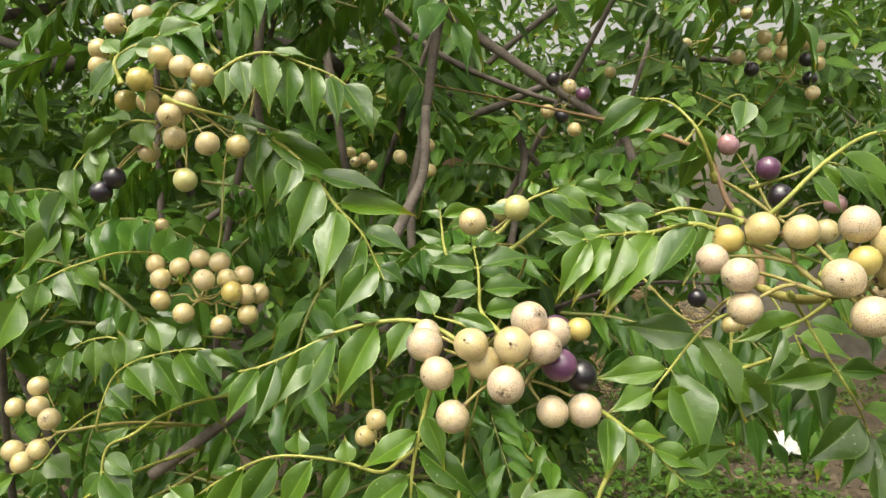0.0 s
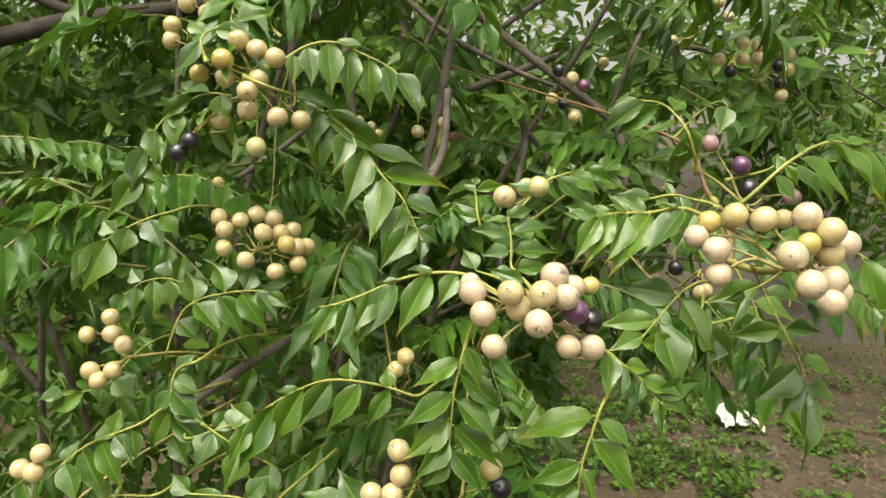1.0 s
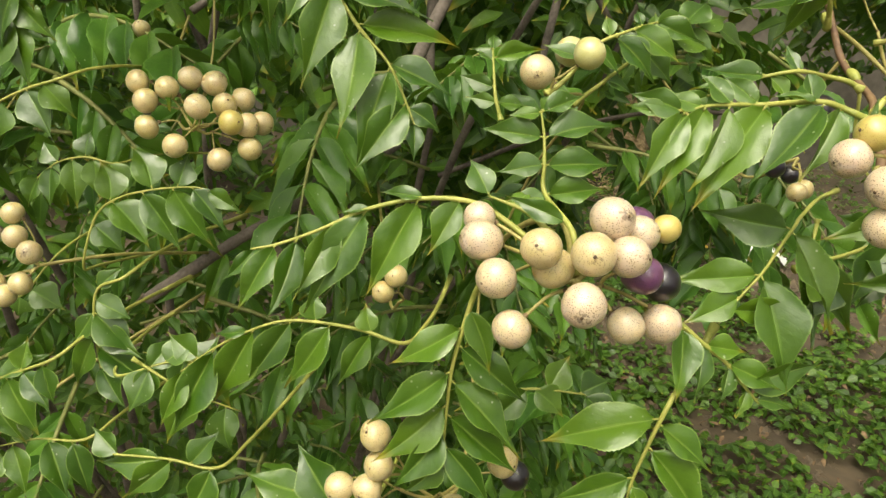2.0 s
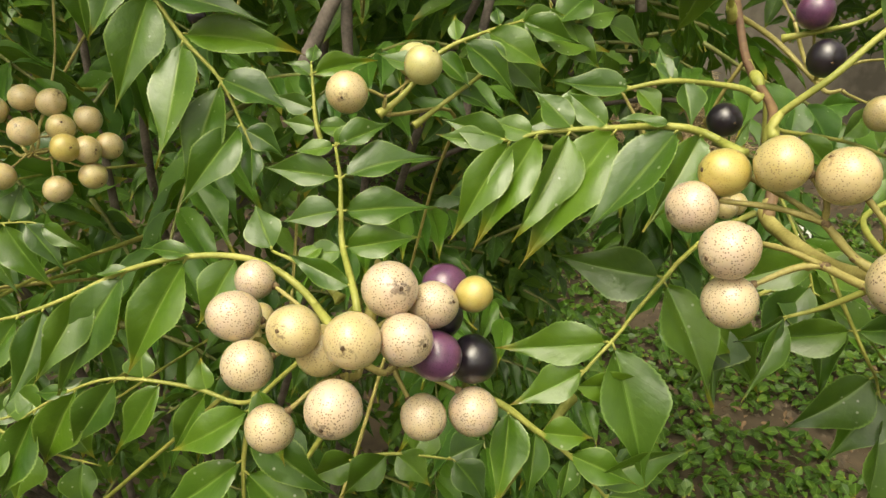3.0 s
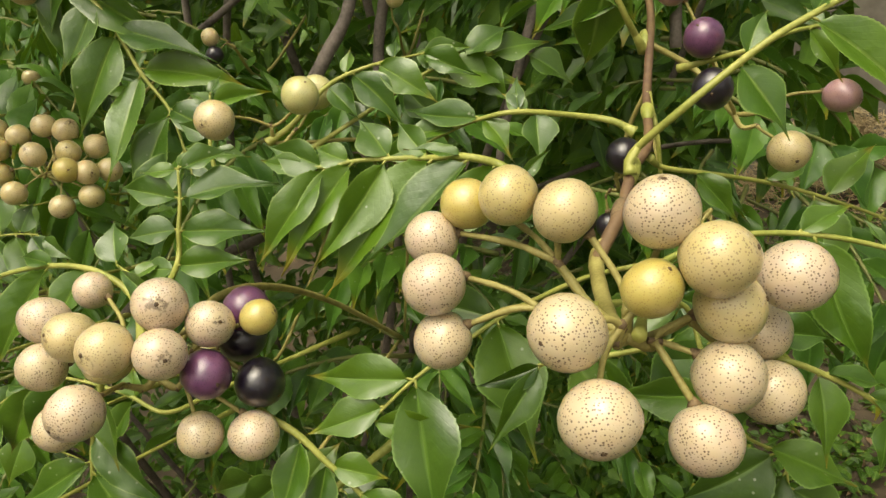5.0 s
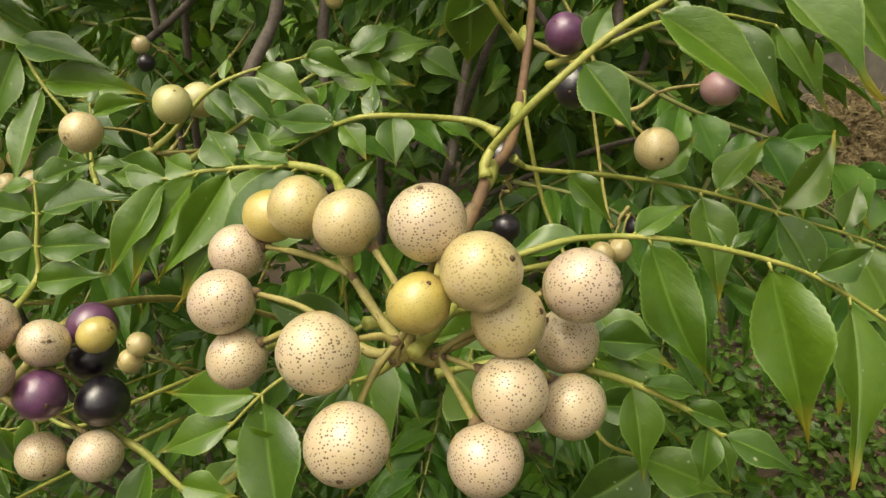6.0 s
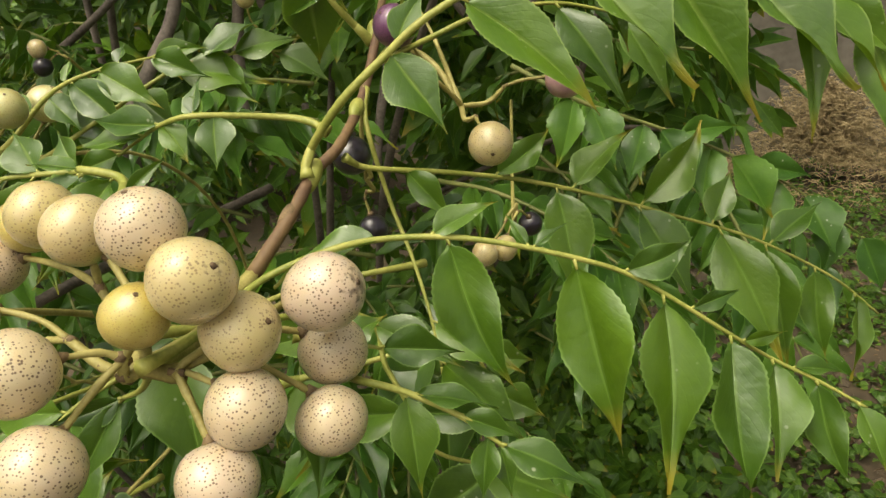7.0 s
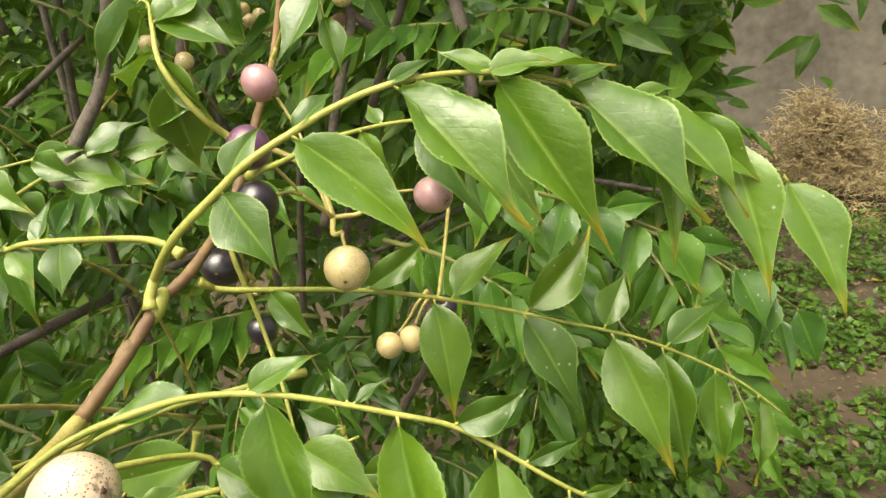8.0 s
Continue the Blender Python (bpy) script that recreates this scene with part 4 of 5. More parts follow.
frond([(0.1788, 0.3577, 1.3840), (0.1788, 0.3595, 1.3894), (0.1899, 0.3552, 1.4020), (0.2001, 0.3579, 1.4116), (0.2081, 0.3597, 1.4185), (0.2170, 0.3641, 1.4241), (0.2259, 0.3682, 1.4290), (0.2359, 0.3723, 1.4326), (0.2452, 0.3787, 1.4340), (0.2550, 0.3847, 1.4337), (0.2652, 0.3914, 1.4319), (0.2822, 0.3990, 1.4269), (0.3017, 0.4087, 1.4194), (0.3214, 0.4163, 1.4051)], [
    (0.2412, 0.2164, 0.3538, 1.3973, 0.01185, 1.075),
    (0.3769, 0.2486, 0.3600, 1.4009, 0.01321, -9.61),
    (0.5427, 0.2674, 0.3643, 1.4050, 0.01467, -30.6),
    (0.6935, 0.2847, 0.3779, 1.3965, 0.01619, 3.041),
    (0.794, 0.3035, 0.3850, 1.4021, 0.01629, -35.54),
    (0.8593, 0.3153, 0.3958, 1.4041, 0.01361, -37.66),
    (0.8995, 0.3155, 0.4006, 1.4054, 0.009848, 38.03),
    (0.9447, 0.3189, 0.3936, 1.3808, 0.01285, 13.35),
    (1, 0.3386, 0.4029, 1.3749, 0.01326, -0.5719),
    (0.8844, 0.2974, 0.3903, 1.3886, 0.008027, -3.251),
    (0.3819, 0.2231, 0.3732, 1.4336, 0.005424, -9.547),
    (0.2563, 0.2071, 0.3673, 1.4259, 0.007755, 6.749),
    (0.5327, 0.2447, 0.3778, 1.4381, 0.004142, -6.97),
    (0.7035, 0.2423, 0.3837, 1.4405, 0.006038, 12.46),
    (0.6985, 0.2693, 0.3902, 1.4362, 0.00492, 12.03),
    (0.6834, 0.2688, 0.3869, 1.4368, 0.007471, -13.33),
    (0.7085, 0.2811, 0.3936, 1.4371, 0.009051, -51.25),
    (0.794, 0.2809, 0.3999, 1.4356, 0.004333, 7.888),
    (0.5779, 0.2529, 0.3692, 1.4117, 0.007864, -13.63),
    (0.8543, 0.2959, 0.4049, 1.4290, 0.003975, -6.334),
])
frond([(0.1889, 0.3905, 1.4090), (0.2052, 0.3795, 1.4149), (0.2170, 0.3866, 1.4198), (0.2327, 0.4005, 1.4216), (0.2482, 0.4093, 1.4184)], [
    (0.6382, 0.2206, 0.3976, 1.4266, 0.004176, 7.893),
    (0.7487, 0.2532, 0.3897, 1.3975, 0.01136, -6.505),
    (0.5678, 0.2313, 0.3846, 1.4080, 0.005495, 13.69),
    (1, 0.2641, 0.3993, 1.3966, 0.01023, 3.025),
], MID, MID_LEAFLETS)
frond([(0.1785, 0.4080, 1.4130), (0.1720, 0.3980, 1.4240), (0.1650, 0.3944, 1.4370), (0.1590, 0.4010, 1.4470), (0.1530, 0.4090, 1.4535), (0.1430, 0.4180, 1.4560)], [
    (0.93, 0.1184, 0.4185, 1.4340, 0.0125, 12),
    (0.80, 0.1273, 0.4246, 1.4328, 0.0120, -14),
    (1.00, 0.1220, 0.4290, 1.4480, 0.0095, 6),
    (0.48, 0.1380, 0.4111, 1.4311, 0.0105, 18),
    (0.72, 0.1815, 0.4083, 1.4448, 0.0150, -12),
    (0.45, 0.1758, 0.3979, 1.4200, 0.0085, 20),
    (0.36, 0.1640, 0.4065, 1.4045, 0.0170, -4),
    (0.24, 0.1400, 0.4130, 1.4190, 0.0100, 9),
    (0.62, 0.1690, 0.4190, 1.4610, 0.0110, 8),
])
frond([(0.1728, 0.4392, 1.4355), (0.1850, 0.4320, 1.4520), (0.1960, 0.4240, 1.4590), (0.2016, 0.4188, 1.4477)], [
    (0.80, 0.1900, 0.4097, 1.4371, 0.0125, 11.5),
    (0.98, 0.2077, 0.4150, 1.4326, 0.0070, -8.5),
    (0.50, 0.1832, 0.4179, 1.4560, 0.0078, -3.0),
], thick=0.00045)
frond([(0.1831, 0.3707, 1.3865), (0.1877, 0.3752, 1.3829), (0.2047, 0.3876, 1.3793), (0.2236, 0.4003, 1.3746), (0.2445, 0.4127, 1.3674), (0.2673, 0.4251, 1.3584), (0.2920, 0.4376, 1.3482), (0.3185, 0.4469, 1.3333), (0.3353, 0.4516, 1.3193)], [
    (0.4322, 0.2408, 0.3903, 1.3414, 0.01359, 4.155),
    (0.5628, 0.2758, 0.4079, 1.3359, 0.01384, -5.293),
    (0.6935, 0.3008, 0.4106, 1.3174, 0.01654, 5.467),
    (0.7688, 0.3042, 0.4236, 1.3094, 0.01378, 13.24),
    (0.8442, 0.3158, 0.4296, 1.3104, 0.01058, -2.084),
    (0.9296, 0.3296, 0.4350, 1.3025, 0.01055, -34.24),
    (0.4573, 0.2531, 0.4232, 1.3878, 0.01052, -11.61),
    (0.5678, 0.2762, 0.4368, 1.3854, 0.01287, 12.38),
    (0.3317, 0.2318, 0.4080, 1.3885, 0.008561, -1.979),
    (0.6834, 0.2844, 0.4419, 1.3713, 0.009234, -2.653),
    (0.7739, 0.3157, 0.4544, 1.3591, 0.009469, -10.55),
    (0.191, 0.2104, 0.3765, 1.3690, 0.007282, 3.208),
], MID, MID_LEAFLETS)
frond([(0.1837, 0.2864, 1.3712), (0.1844, 0.2994, 1.3703), (0.1869, 0.3186, 1.3734), (0.1986, 0.3257, 1.3777), (0.2073, 0.3327, 1.3781), (0.2193, 0.3362, 1.3779), (0.2315, 0.3390, 1.3760), (0.2438, 0.3425, 1.3726), (0.2532, 0.3472, 1.3684), (0.2621, 0.3487, 1.3634), (0.2751, 0.3517, 1.3544), (0.2851, 0.3574, 1.3465), (0.2962, 0.3586, 1.3409), (0.3060, 0.3594, 1.3353)], [
    (0.3819, 0.2336, 0.3254, 1.3499, 0.01256, -10.89),
    (0.5377, 0.2555, 0.3271, 1.3366, 0.01438, 13.83),
    (0.6884, 0.2672, 0.3291, 1.3284, 0.01532, -31.01),
    (0.7739, 0.2815, 0.3351, 1.3246, 0.0132, -30.67),
    (0.8492, 0.2896, 0.3417, 1.3269, 0.009745, -34.12),
    (0.9146, 0.3016, 0.3483, 1.3215, 0.008401, 6.875),
    (0.9849, 0.3106, 0.3514, 1.3237, 0.006448, 1.991),
    (0.3618, 0.2283, 0.3423, 1.3850, 0.006052, -2.841),
    (0.4874, 0.2417, 0.3452, 1.3799, 0.002622, -52.57),
    (0.4824, 0.2304, 0.3424, 1.3819, 0.002505, 51.09),
    (0.6181, 0.2681, 0.3547, 1.3735, 0.007528, 4.372),
    (0.7236, 0.2789, 0.3562, 1.3622, 0.00396, 58.64),
    (0.794, 0.2884, 0.3563, 1.3533, 0.003668, 56.2),
    (0.8794, 0.3014, 0.3627, 1.3435, 0.004024, -52.57),
    (0.3065, 0.1865, 0.3219, 1.3730, 0.008682, 60.83),
], MID, MID_LEAFLETS)
frond([(0.2023, 0.3146, 1.3571), (0.2106, 0.3078, 1.3601), (0.2179, 0.3091, 1.3580), (0.2273, 0.3103, 1.3537), (0.2333, 0.3106, 1.3495), (0.2351, 0.3106, 1.3482)], [
    (0.402, 0.2220, 0.3013, 1.3414, 0.007893, -6.064),
    (0.7538, 0.2319, 0.3052, 1.3396, 0.005295, 8.625),
    (0.8643, 0.2370, 0.3067, 1.3400, 0.004096, -1.307),
    (0.8945, 0.2514, 0.3110, 1.3427, 0.006888, -36.94),
    (0.598, 0.2386, 0.3121, 1.3501, 0.004296, -11.61),
    (0.4271, 0.2340, 0.3134, 1.3558, 0.005357, -49.21),
], MID, MID_LEAFLETS)
frond([(0.1955, 0.3123, 1.3652), (0.2032, 0.3159, 1.3631), (0.2100, 0.3193, 1.3607)], [
    (0.9648, 0.2252, 0.3238, 1.3601, 0.007355, -1.302),
    (0.5025, 0.2108, 0.3212, 1.3673, 0.005333, -1.046),
], MID, MID_LEAFLETS)
frond([(-0.0836, 0.4044, 1.4596), (-0.0723, 0.4048, 1.4659), (-0.0594, 0.4053, 1.4743), (-0.0445, 0.4052, 1.4769), (-0.0275, 0.4044, 1.4712), (-0.0104, 0.4034, 1.4638), (0.0030, 0.4021, 1.4520)], [
    (0.2261, -0.0660, 0.4011, 1.4504, 0.01067, -10.99),
    (0.3266, -0.0538, 0.3978, 1.4500, 0.01401, 1.179),
    (0.4623, -0.0416, 0.3944, 1.4451, 0.01468, 9.751),
    (0.5879, -0.0345, 0.3977, 1.4394, 0.01334, -1.979),
    (0.7035, -0.0210, 0.3958, 1.4354, 0.01268, 6.989),
    (0.799, -0.0077, 0.3920, 1.4384, 0.01067, 11.52),
    (0.8643, 0.0100, 0.3939, 1.4354, 0.01334, -8.078),
    (0.4975, -0.0218, 0.4058, 1.4760, 0.007765, -3.476),
    (1, 0.0098, 0.3975, 1.4331, 0.00934, -5.886),
])
frond([(-0.1047, 0.4103, 1.4427), (-0.1167, 0.4106, 1.4437), (-0.1341, 0.4274, 1.4414), (-0.1477, 0.4268, 1.4318), (-0.1577, 0.4220, 1.4151), (-0.1634, 0.4200, 1.3921)], [
    (0.201, -0.1427, 0.4153, 1.4451, 0.008821, 5.749),
    (0.1156, -0.1058, 0.4064, 1.4272, 0.01289, -3.412),
    (0.3719, -0.1565, 0.4229, 1.4257, 0.01013, -3.967),
    (0.5528, -0.1418, 0.4170, 1.4065, 0.0134, 3.678),
    (0.6131, -0.1309, 0.4247, 1.4186, 0.01057, -3.858),
    (0.7387, -0.1532, 0.4141, 1.3988, 0.01262, 13.81),
    (0.8492, -0.1658, 0.4099, 1.3799, 0.01329, -8.945),
    (0.9698, -0.1783, 0.4065, 1.3646, 0.01608, -12.96),
    (0.995, -0.1525, 0.4089, 1.3660, 0.01189, -8.523),
    (0.9196, -0.1442, 0.4155, 1.3863, 0.01119, 12.24),
], MID, MID_LEAFLETS)
frond([(-0.1157, 0.3959, 1.4595), (-0.1196, 0.3969, 1.4707), (-0.1184, 0.4077, 1.4795), (-0.1036, 0.4133, 1.4882)], [
    (0.392, -0.1349, 0.3937, 1.4510, 0.01114, -4.242),
    (0.5276, -0.1318, 0.4073, 1.4867, 0.009928, -5.585),
    (0.7337, -0.0921, 0.4095, 1.4765, 0.01206, 11.81),
    (0.9698, -0.0837, 0.4140, 1.4945, 0.01217, -1.067),
    (0.9397, -0.0947, 0.4066, 1.4741, 0.01013, 4.294),
])
frond([(-0.1179, 0.5414, 1.3582), (-0.1236, 0.4613, 1.3722), (-0.1292, 0.4212, 1.3752), (-0.1368, 0.4011, 1.3716), (-0.1484, 0.4010, 1.3676), (-0.1615, 0.4007, 1.3611), (-0.1745, 0.4002, 1.3526), (-0.1841, 0.3996, 1.3437)], [
    (0.5829, -0.1379, 0.3922, 1.3487, 0.01413, 10.33),
    (0.7035, -0.1653, 0.3964, 1.3424, 0.01547, -0.8495),
    (0.8291, -0.1841, 0.3900, 1.3207, 0.02018, -10.91),
    (0.9347, -0.1937, 0.3947, 1.3228, 0.01346, 7.01),
    (0.7839, -0.1784, 0.4046, 1.3657, 0.01144, -13.07),
    (0.4925, -0.1288, 0.3984, 1.3570, 0.01144, -4.36),
], MID, MID_LEAFLETS)
frond([(-0.1476, 0.5547, 1.2428), (-0.1459, 0.4751, 1.2645), (-0.1443, 0.4356, 1.2753), (-0.1422, 0.4163, 1.2820), (-0.1353, 0.4183, 1.3061), (-0.1245, 0.4190, 1.3162), (-0.1071, 0.4192, 1.3218), (-0.0877, 0.4190, 1.3244), (-0.0805, 0.4187, 1.3227)], [
    (0.4824, -0.1219, 0.4151, 1.2916, 0.0149, -5.15),
    (0.603, -0.1063, 0.4095, 1.2972, 0.01561, -13.39),
    (0.7136, -0.0923, 0.4097, 1.2944, 0.01419, 9.766),
    (0.804, -0.0781, 0.4078, 1.2992, 0.01348, 7.99),
    (0.8643, -0.0715, 0.4113, 1.3059, 0.01135, -1.291),
    (0.9698, -0.0645, 0.4145, 1.3153, 0.008516, 13.82),
    (0.598, -0.1316, 0.4239, 1.3342, 0.0149, 6.015),
    (0.7487, -0.1180, 0.4275, 1.3418, 0.01632, 4.381),
    (0.8191, -0.0916, 0.4254, 1.3392, 0.01206, 11.53),
], MID, MID_LEAFLETS)
frond([(-0.1326, 0.6180, 1.2948), (-0.1386, 0.5382, 1.3116), (-0.1445, 0.4984, 1.3175), (-0.1524, 0.4786, 1.3176), (-0.1686, 0.4791, 1.3198), (-0.1845, 0.4791, 1.3157), (-0.1980, 0.4783, 1.3049)], [
    (0.6231, -0.1618, 0.4730, 1.2977, 0.01287, 5.055),
    (0.7437, -0.1727, 0.4687, 1.2930, 0.01367, -3.879),
    (0.8744, -0.1878, 0.4691, 1.2921, 0.01367, 13.82),
    (0.9698, -0.2036, 0.4736, 1.2912, 0.01206, 7.724),
    (0.5377, -0.1434, 0.4711, 1.3010, 0.01287, -8.154),
    (0.6683, -0.1663, 0.4828, 1.3346, 0.01206, 3.043),
    (0.8291, -0.1949, 0.4843, 1.3267, 0.01206, -6.42),
], MID, MID_LEAFLETS)
frond([(-0.1038, 0.5536, 1.2683), (-0.1092, 0.4734, 1.2816), (-0.1145, 0.4333, 1.2838), (-0.1216, 0.4131, 1.2792), (-0.1346, 0.4127, 1.2724), (-0.1373, 0.4114, 1.2564), (-0.1361, 0.4095, 1.2354), (-0.1330, 0.4079, 1.2180)], [
    (0.6281, -0.1172, 0.4099, 1.2608, 0.01199, -1.315),
    (0.6834, -0.1143, 0.4066, 1.2426, 0.01552, -9.247),
    (0.7538, -0.1113, 0.4038, 1.2416, 0.0127, 9.395),
    (0.804, -0.1086, 0.4067, 1.2262, 0.01552, 1.826),
    (0.7688, -0.1507, 0.4055, 1.2209, 0.0127, 6.063),
    (0.8794, -0.1218, 0.4001, 1.2130, 0.0127, 8.489),
    (0.5729, -0.1235, 0.4153, 1.2843, 0.008467, -0.8046),
    (0.6834, -0.1486, 0.4078, 1.2443, 0.01058, 4.039),
])
frond([(-0.1294, 0.5328, 1.2335), (-0.1348, 0.4527, 1.2469), (-0.1402, 0.4126, 1.2494), (-0.1475, 0.3924, 1.2450), (-0.1640, 0.3920, 1.2373), (-0.1805, 0.3916, 1.2290), (-0.1950, 0.3907, 1.2160), (-0.2030, 0.3901, 1.2074)], [
    (0.4824, -0.1469, 0.3855, 1.2234, 0.01015, 7.883),
    (0.5678, -0.1473, 0.3828, 1.2210, 0.01285, 9.336),
    (0.6382, -0.1533, 0.3818, 1.2080, 0.01421, 3.934),
    (0.7286, -0.1660, 0.3845, 1.1992, 0.01556, 12.6),
    (0.8241, -0.1805, 0.3805, 1.1973, 0.01421, 5.48),
    (0.6734, -0.1525, 0.3979, 1.2450, 0.01062, -36.15),
    (0.8392, -0.1864, 0.3947, 1.2331, 0.009471, -5.211),
    (0.5729, -0.1611, 0.3963, 1.2528, 0.009471, 1.174),
])
frond([(-0.1701, 0.5943, 1.2607), (-0.1738, 0.5140, 1.2720), (-0.1775, 0.4736, 1.2723), (-0.1824, 0.4531, 1.2650), (-0.1950, 0.4519, 1.2489), (-0.2063, 0.4518, 1.2444), (-0.2253, 0.4517, 1.2395)], [
    (0.7186, -0.2012, 0.4493, 1.2356, 0.0154, 2.752),
    (0.8643, -0.2377, 0.4500, 1.2255, 0.01309, -7.997),
    (0.9849, -0.2431, 0.4493, 1.2373, 0.01155, 1.11),
    (0.6332, -0.1742, 0.4483, 1.2413, 0.0154, 2),
], MID, MID_LEAFLETS)
frond([(-0.0590, 0.5536, 1.2073), (-0.0649, 0.4741, 1.2245), (-0.0707, 0.4345, 1.2307), (-0.0786, 0.4151, 1.2314), (-0.0964, 0.4163, 1.2352), (-0.1175, 0.4175, 1.2370)], [
    (0.799, -0.1006, 0.4088, 1.2178, 0.01398, 3.503),
    (0.6834, -0.0728, 0.4079, 1.2127, 0.01398, 11.56),
    (0.9648, -0.1249, 0.4097, 1.2194, 0.01398, -1.427),
    (0.7186, -0.0809, 0.4230, 1.2468, 0.01258, -7.729),
], MID, MID_LEAFLETS)
frond([(0.1788, 0.2942, 1.3664), (0.1720, 0.2987, 1.3593), (0.1654, 0.3009, 1.3554)], [
    (0.9799, 0.1540, 0.2931, 1.3520, 0.005609, -61.12),
    (1, 0.1569, 0.2900, 1.3394, 0.006337, -6.623),
], MID, MID_LEAFLETS)
frond([(0.0545, 0.3618, 1.2609), (0.0710, 0.3627, 1.2638), (0.0919, 0.3622, 1.2631)], [
    (0.1206, 0.0386, 0.3570, 1.2536, 0.01247, -10.29),
    (0.4322, 0.0513, 0.3540, 1.2493, 0.01247, -0.7949),
    (0.4975, 0.0840, 0.3568, 1.2542, 0.01247, 8.367),
    (0.9497, 0.1046, 0.3677, 1.2674, 0.01247, 4.656),
    (1, 0.1045, 0.3526, 1.2515, 0.01247, -0.2055),
    (0.6482, 0.0870, 0.3707, 1.2767, 0.01247, 5.701),
], MID, MID_LEAFLETS)
frond([(-0.1132, 0.3968, 1.2451), (-0.0890, 0.3954, 1.2308), (-0.0654, 0.4042, 1.2153)], [
    (0.1658, -0.1143, 0.3850, 1.2224, 0.01562, 10.71),
    (0.4975, -0.0951, 0.3825, 1.2085, 0.01562, -11.99),
    (0.4975, -0.0719, 0.4062, 1.2382, 0.01302, -3.364),
    (0.8643, -0.0680, 0.3907, 1.1996, 0.01597, -14),
    (0.1558, -0.0955, 0.4063, 1.2536, 0.01302, 12.33),
], MID, MID_LEAFLETS)
frond([(-0.1190, 0.5329, 1.1819), (-0.1249, 0.4531, 1.1974), (-0.1309, 0.4133, 1.2019), (-0.1389, 0.3935, 1.2003), (-0.1622, 0.3942, 1.1984), (-0.1851, 0.3941, 1.1916)], [
    (0.7588, -0.1430, 0.3800, 1.1745, 0.01403, -13.21),
    (0.9146, -0.1659, 0.3811, 1.1724, 0.01336, 5.252),
    (0.6583, -0.1324, 0.3846, 1.1733, 0.01202, -13.48),
    (0.9849, -0.1862, 0.3819, 1.1714, 0.01336, -2.027),
    (0.8291, -0.1802, 0.3977, 1.2063, 0.01002, 8.547),
])
frond([(-0.0431, 0.5002, 1.1925), (-0.0491, 0.4205, 1.2090), (-0.0550, 0.3809, 1.2146), (-0.0630, 0.3613, 1.2143), (-0.0848, 0.3625, 1.2162), (-0.1096, 0.3635, 1.2161), (-0.1190, 0.3640, 1.2169)], [
    (0.6784, -0.1192, 0.3635, 1.2095, 0.01299, -5.004),
    (0.6533, -0.1032, 0.3545, 1.1974, 0.01299, -10.15),
    (0.5226, -0.0761, 0.3531, 1.1933, 0.01422, -4.95),
    (0.598, -0.0640, 0.3658, 1.2305, 0.01113, 1.187),
    (0.8141, -0.1213, 0.3701, 1.2255, 0.01051, -13.22),
])
frond([(0.0215, 0.4671, 1.1939), (0.0159, 0.3877, 1.2121), (0.0104, 0.3482, 1.2193), (0.0030, 0.3290, 1.2213), (-0.0117, 0.3305, 1.2272), (-0.0234, 0.3314, 1.2299)], [
    (0.8693, -0.0431, 0.3340, 1.2356, 0.01538, 13.15),
    (0.799, -0.0222, 0.3260, 1.2097, 0.01196, -1.793),
    (0.7839, 0.0010, 0.3228, 1.2138, 0.01253, 12.64),
    (0.7387, -0.0234, 0.3376, 1.2471, 0.01595, 0.7683),
])
frond([(-0.1399, 0.5369, 1.2082), (-0.1343, 0.4569, 1.2263), (-0.1286, 0.4170, 1.2334), (-0.1211, 0.3971, 1.2351), (-0.0984, 0.3974, 1.2436), (-0.0787, 0.3972, 1.2478)], [
    (0.799, -0.0866, 0.4011, 1.2571, 0.014, -8.367),
    (0.9648, -0.1000, 0.4019, 1.2559, 0.01333, -9.428),
    (0.7437, -0.1091, 0.3912, 1.2243, 0.012, -9.431),
])
frond([(0.1637, 0.3594, 1.3256), (0.1921, 0.3692, 1.3319), (0.2184, 0.3797, 1.3415)], [
    (0.06533, 0.1830, 0.3577, 1.3150, 0.02121, -6.492),
    (0.5025, 0.2170, 0.3662, 1.3249, 0.01861, 3.656),
    (0.3065, 0.1671, 0.3526, 1.3028, 0.01842, 7.411),
])
frond([(0.1810, 0.3940, 1.4010), (0.1845, 0.3843, 1.3919), (0.1890, 0.3860, 1.3713), (0.1970, 0.3800, 1.3560), (0.2036, 0.3732, 1.3415), (0.2070, 0.3690, 1.3300)], [
    (0.80, 0.2290, 0.3650, 1.3330, 0.0125, -2.0),
    (0.92, 0.1880, 0.3590, 1.3120, 0.0145, -1.5),
    (1, 0.2110, 0.3540, 1.3000, 0.0150, 2.7),
    (0.97, 0.2330, 0.3600, 1.3150, 0.0140, -12.6),
], MID, MID_LEAFLETS)
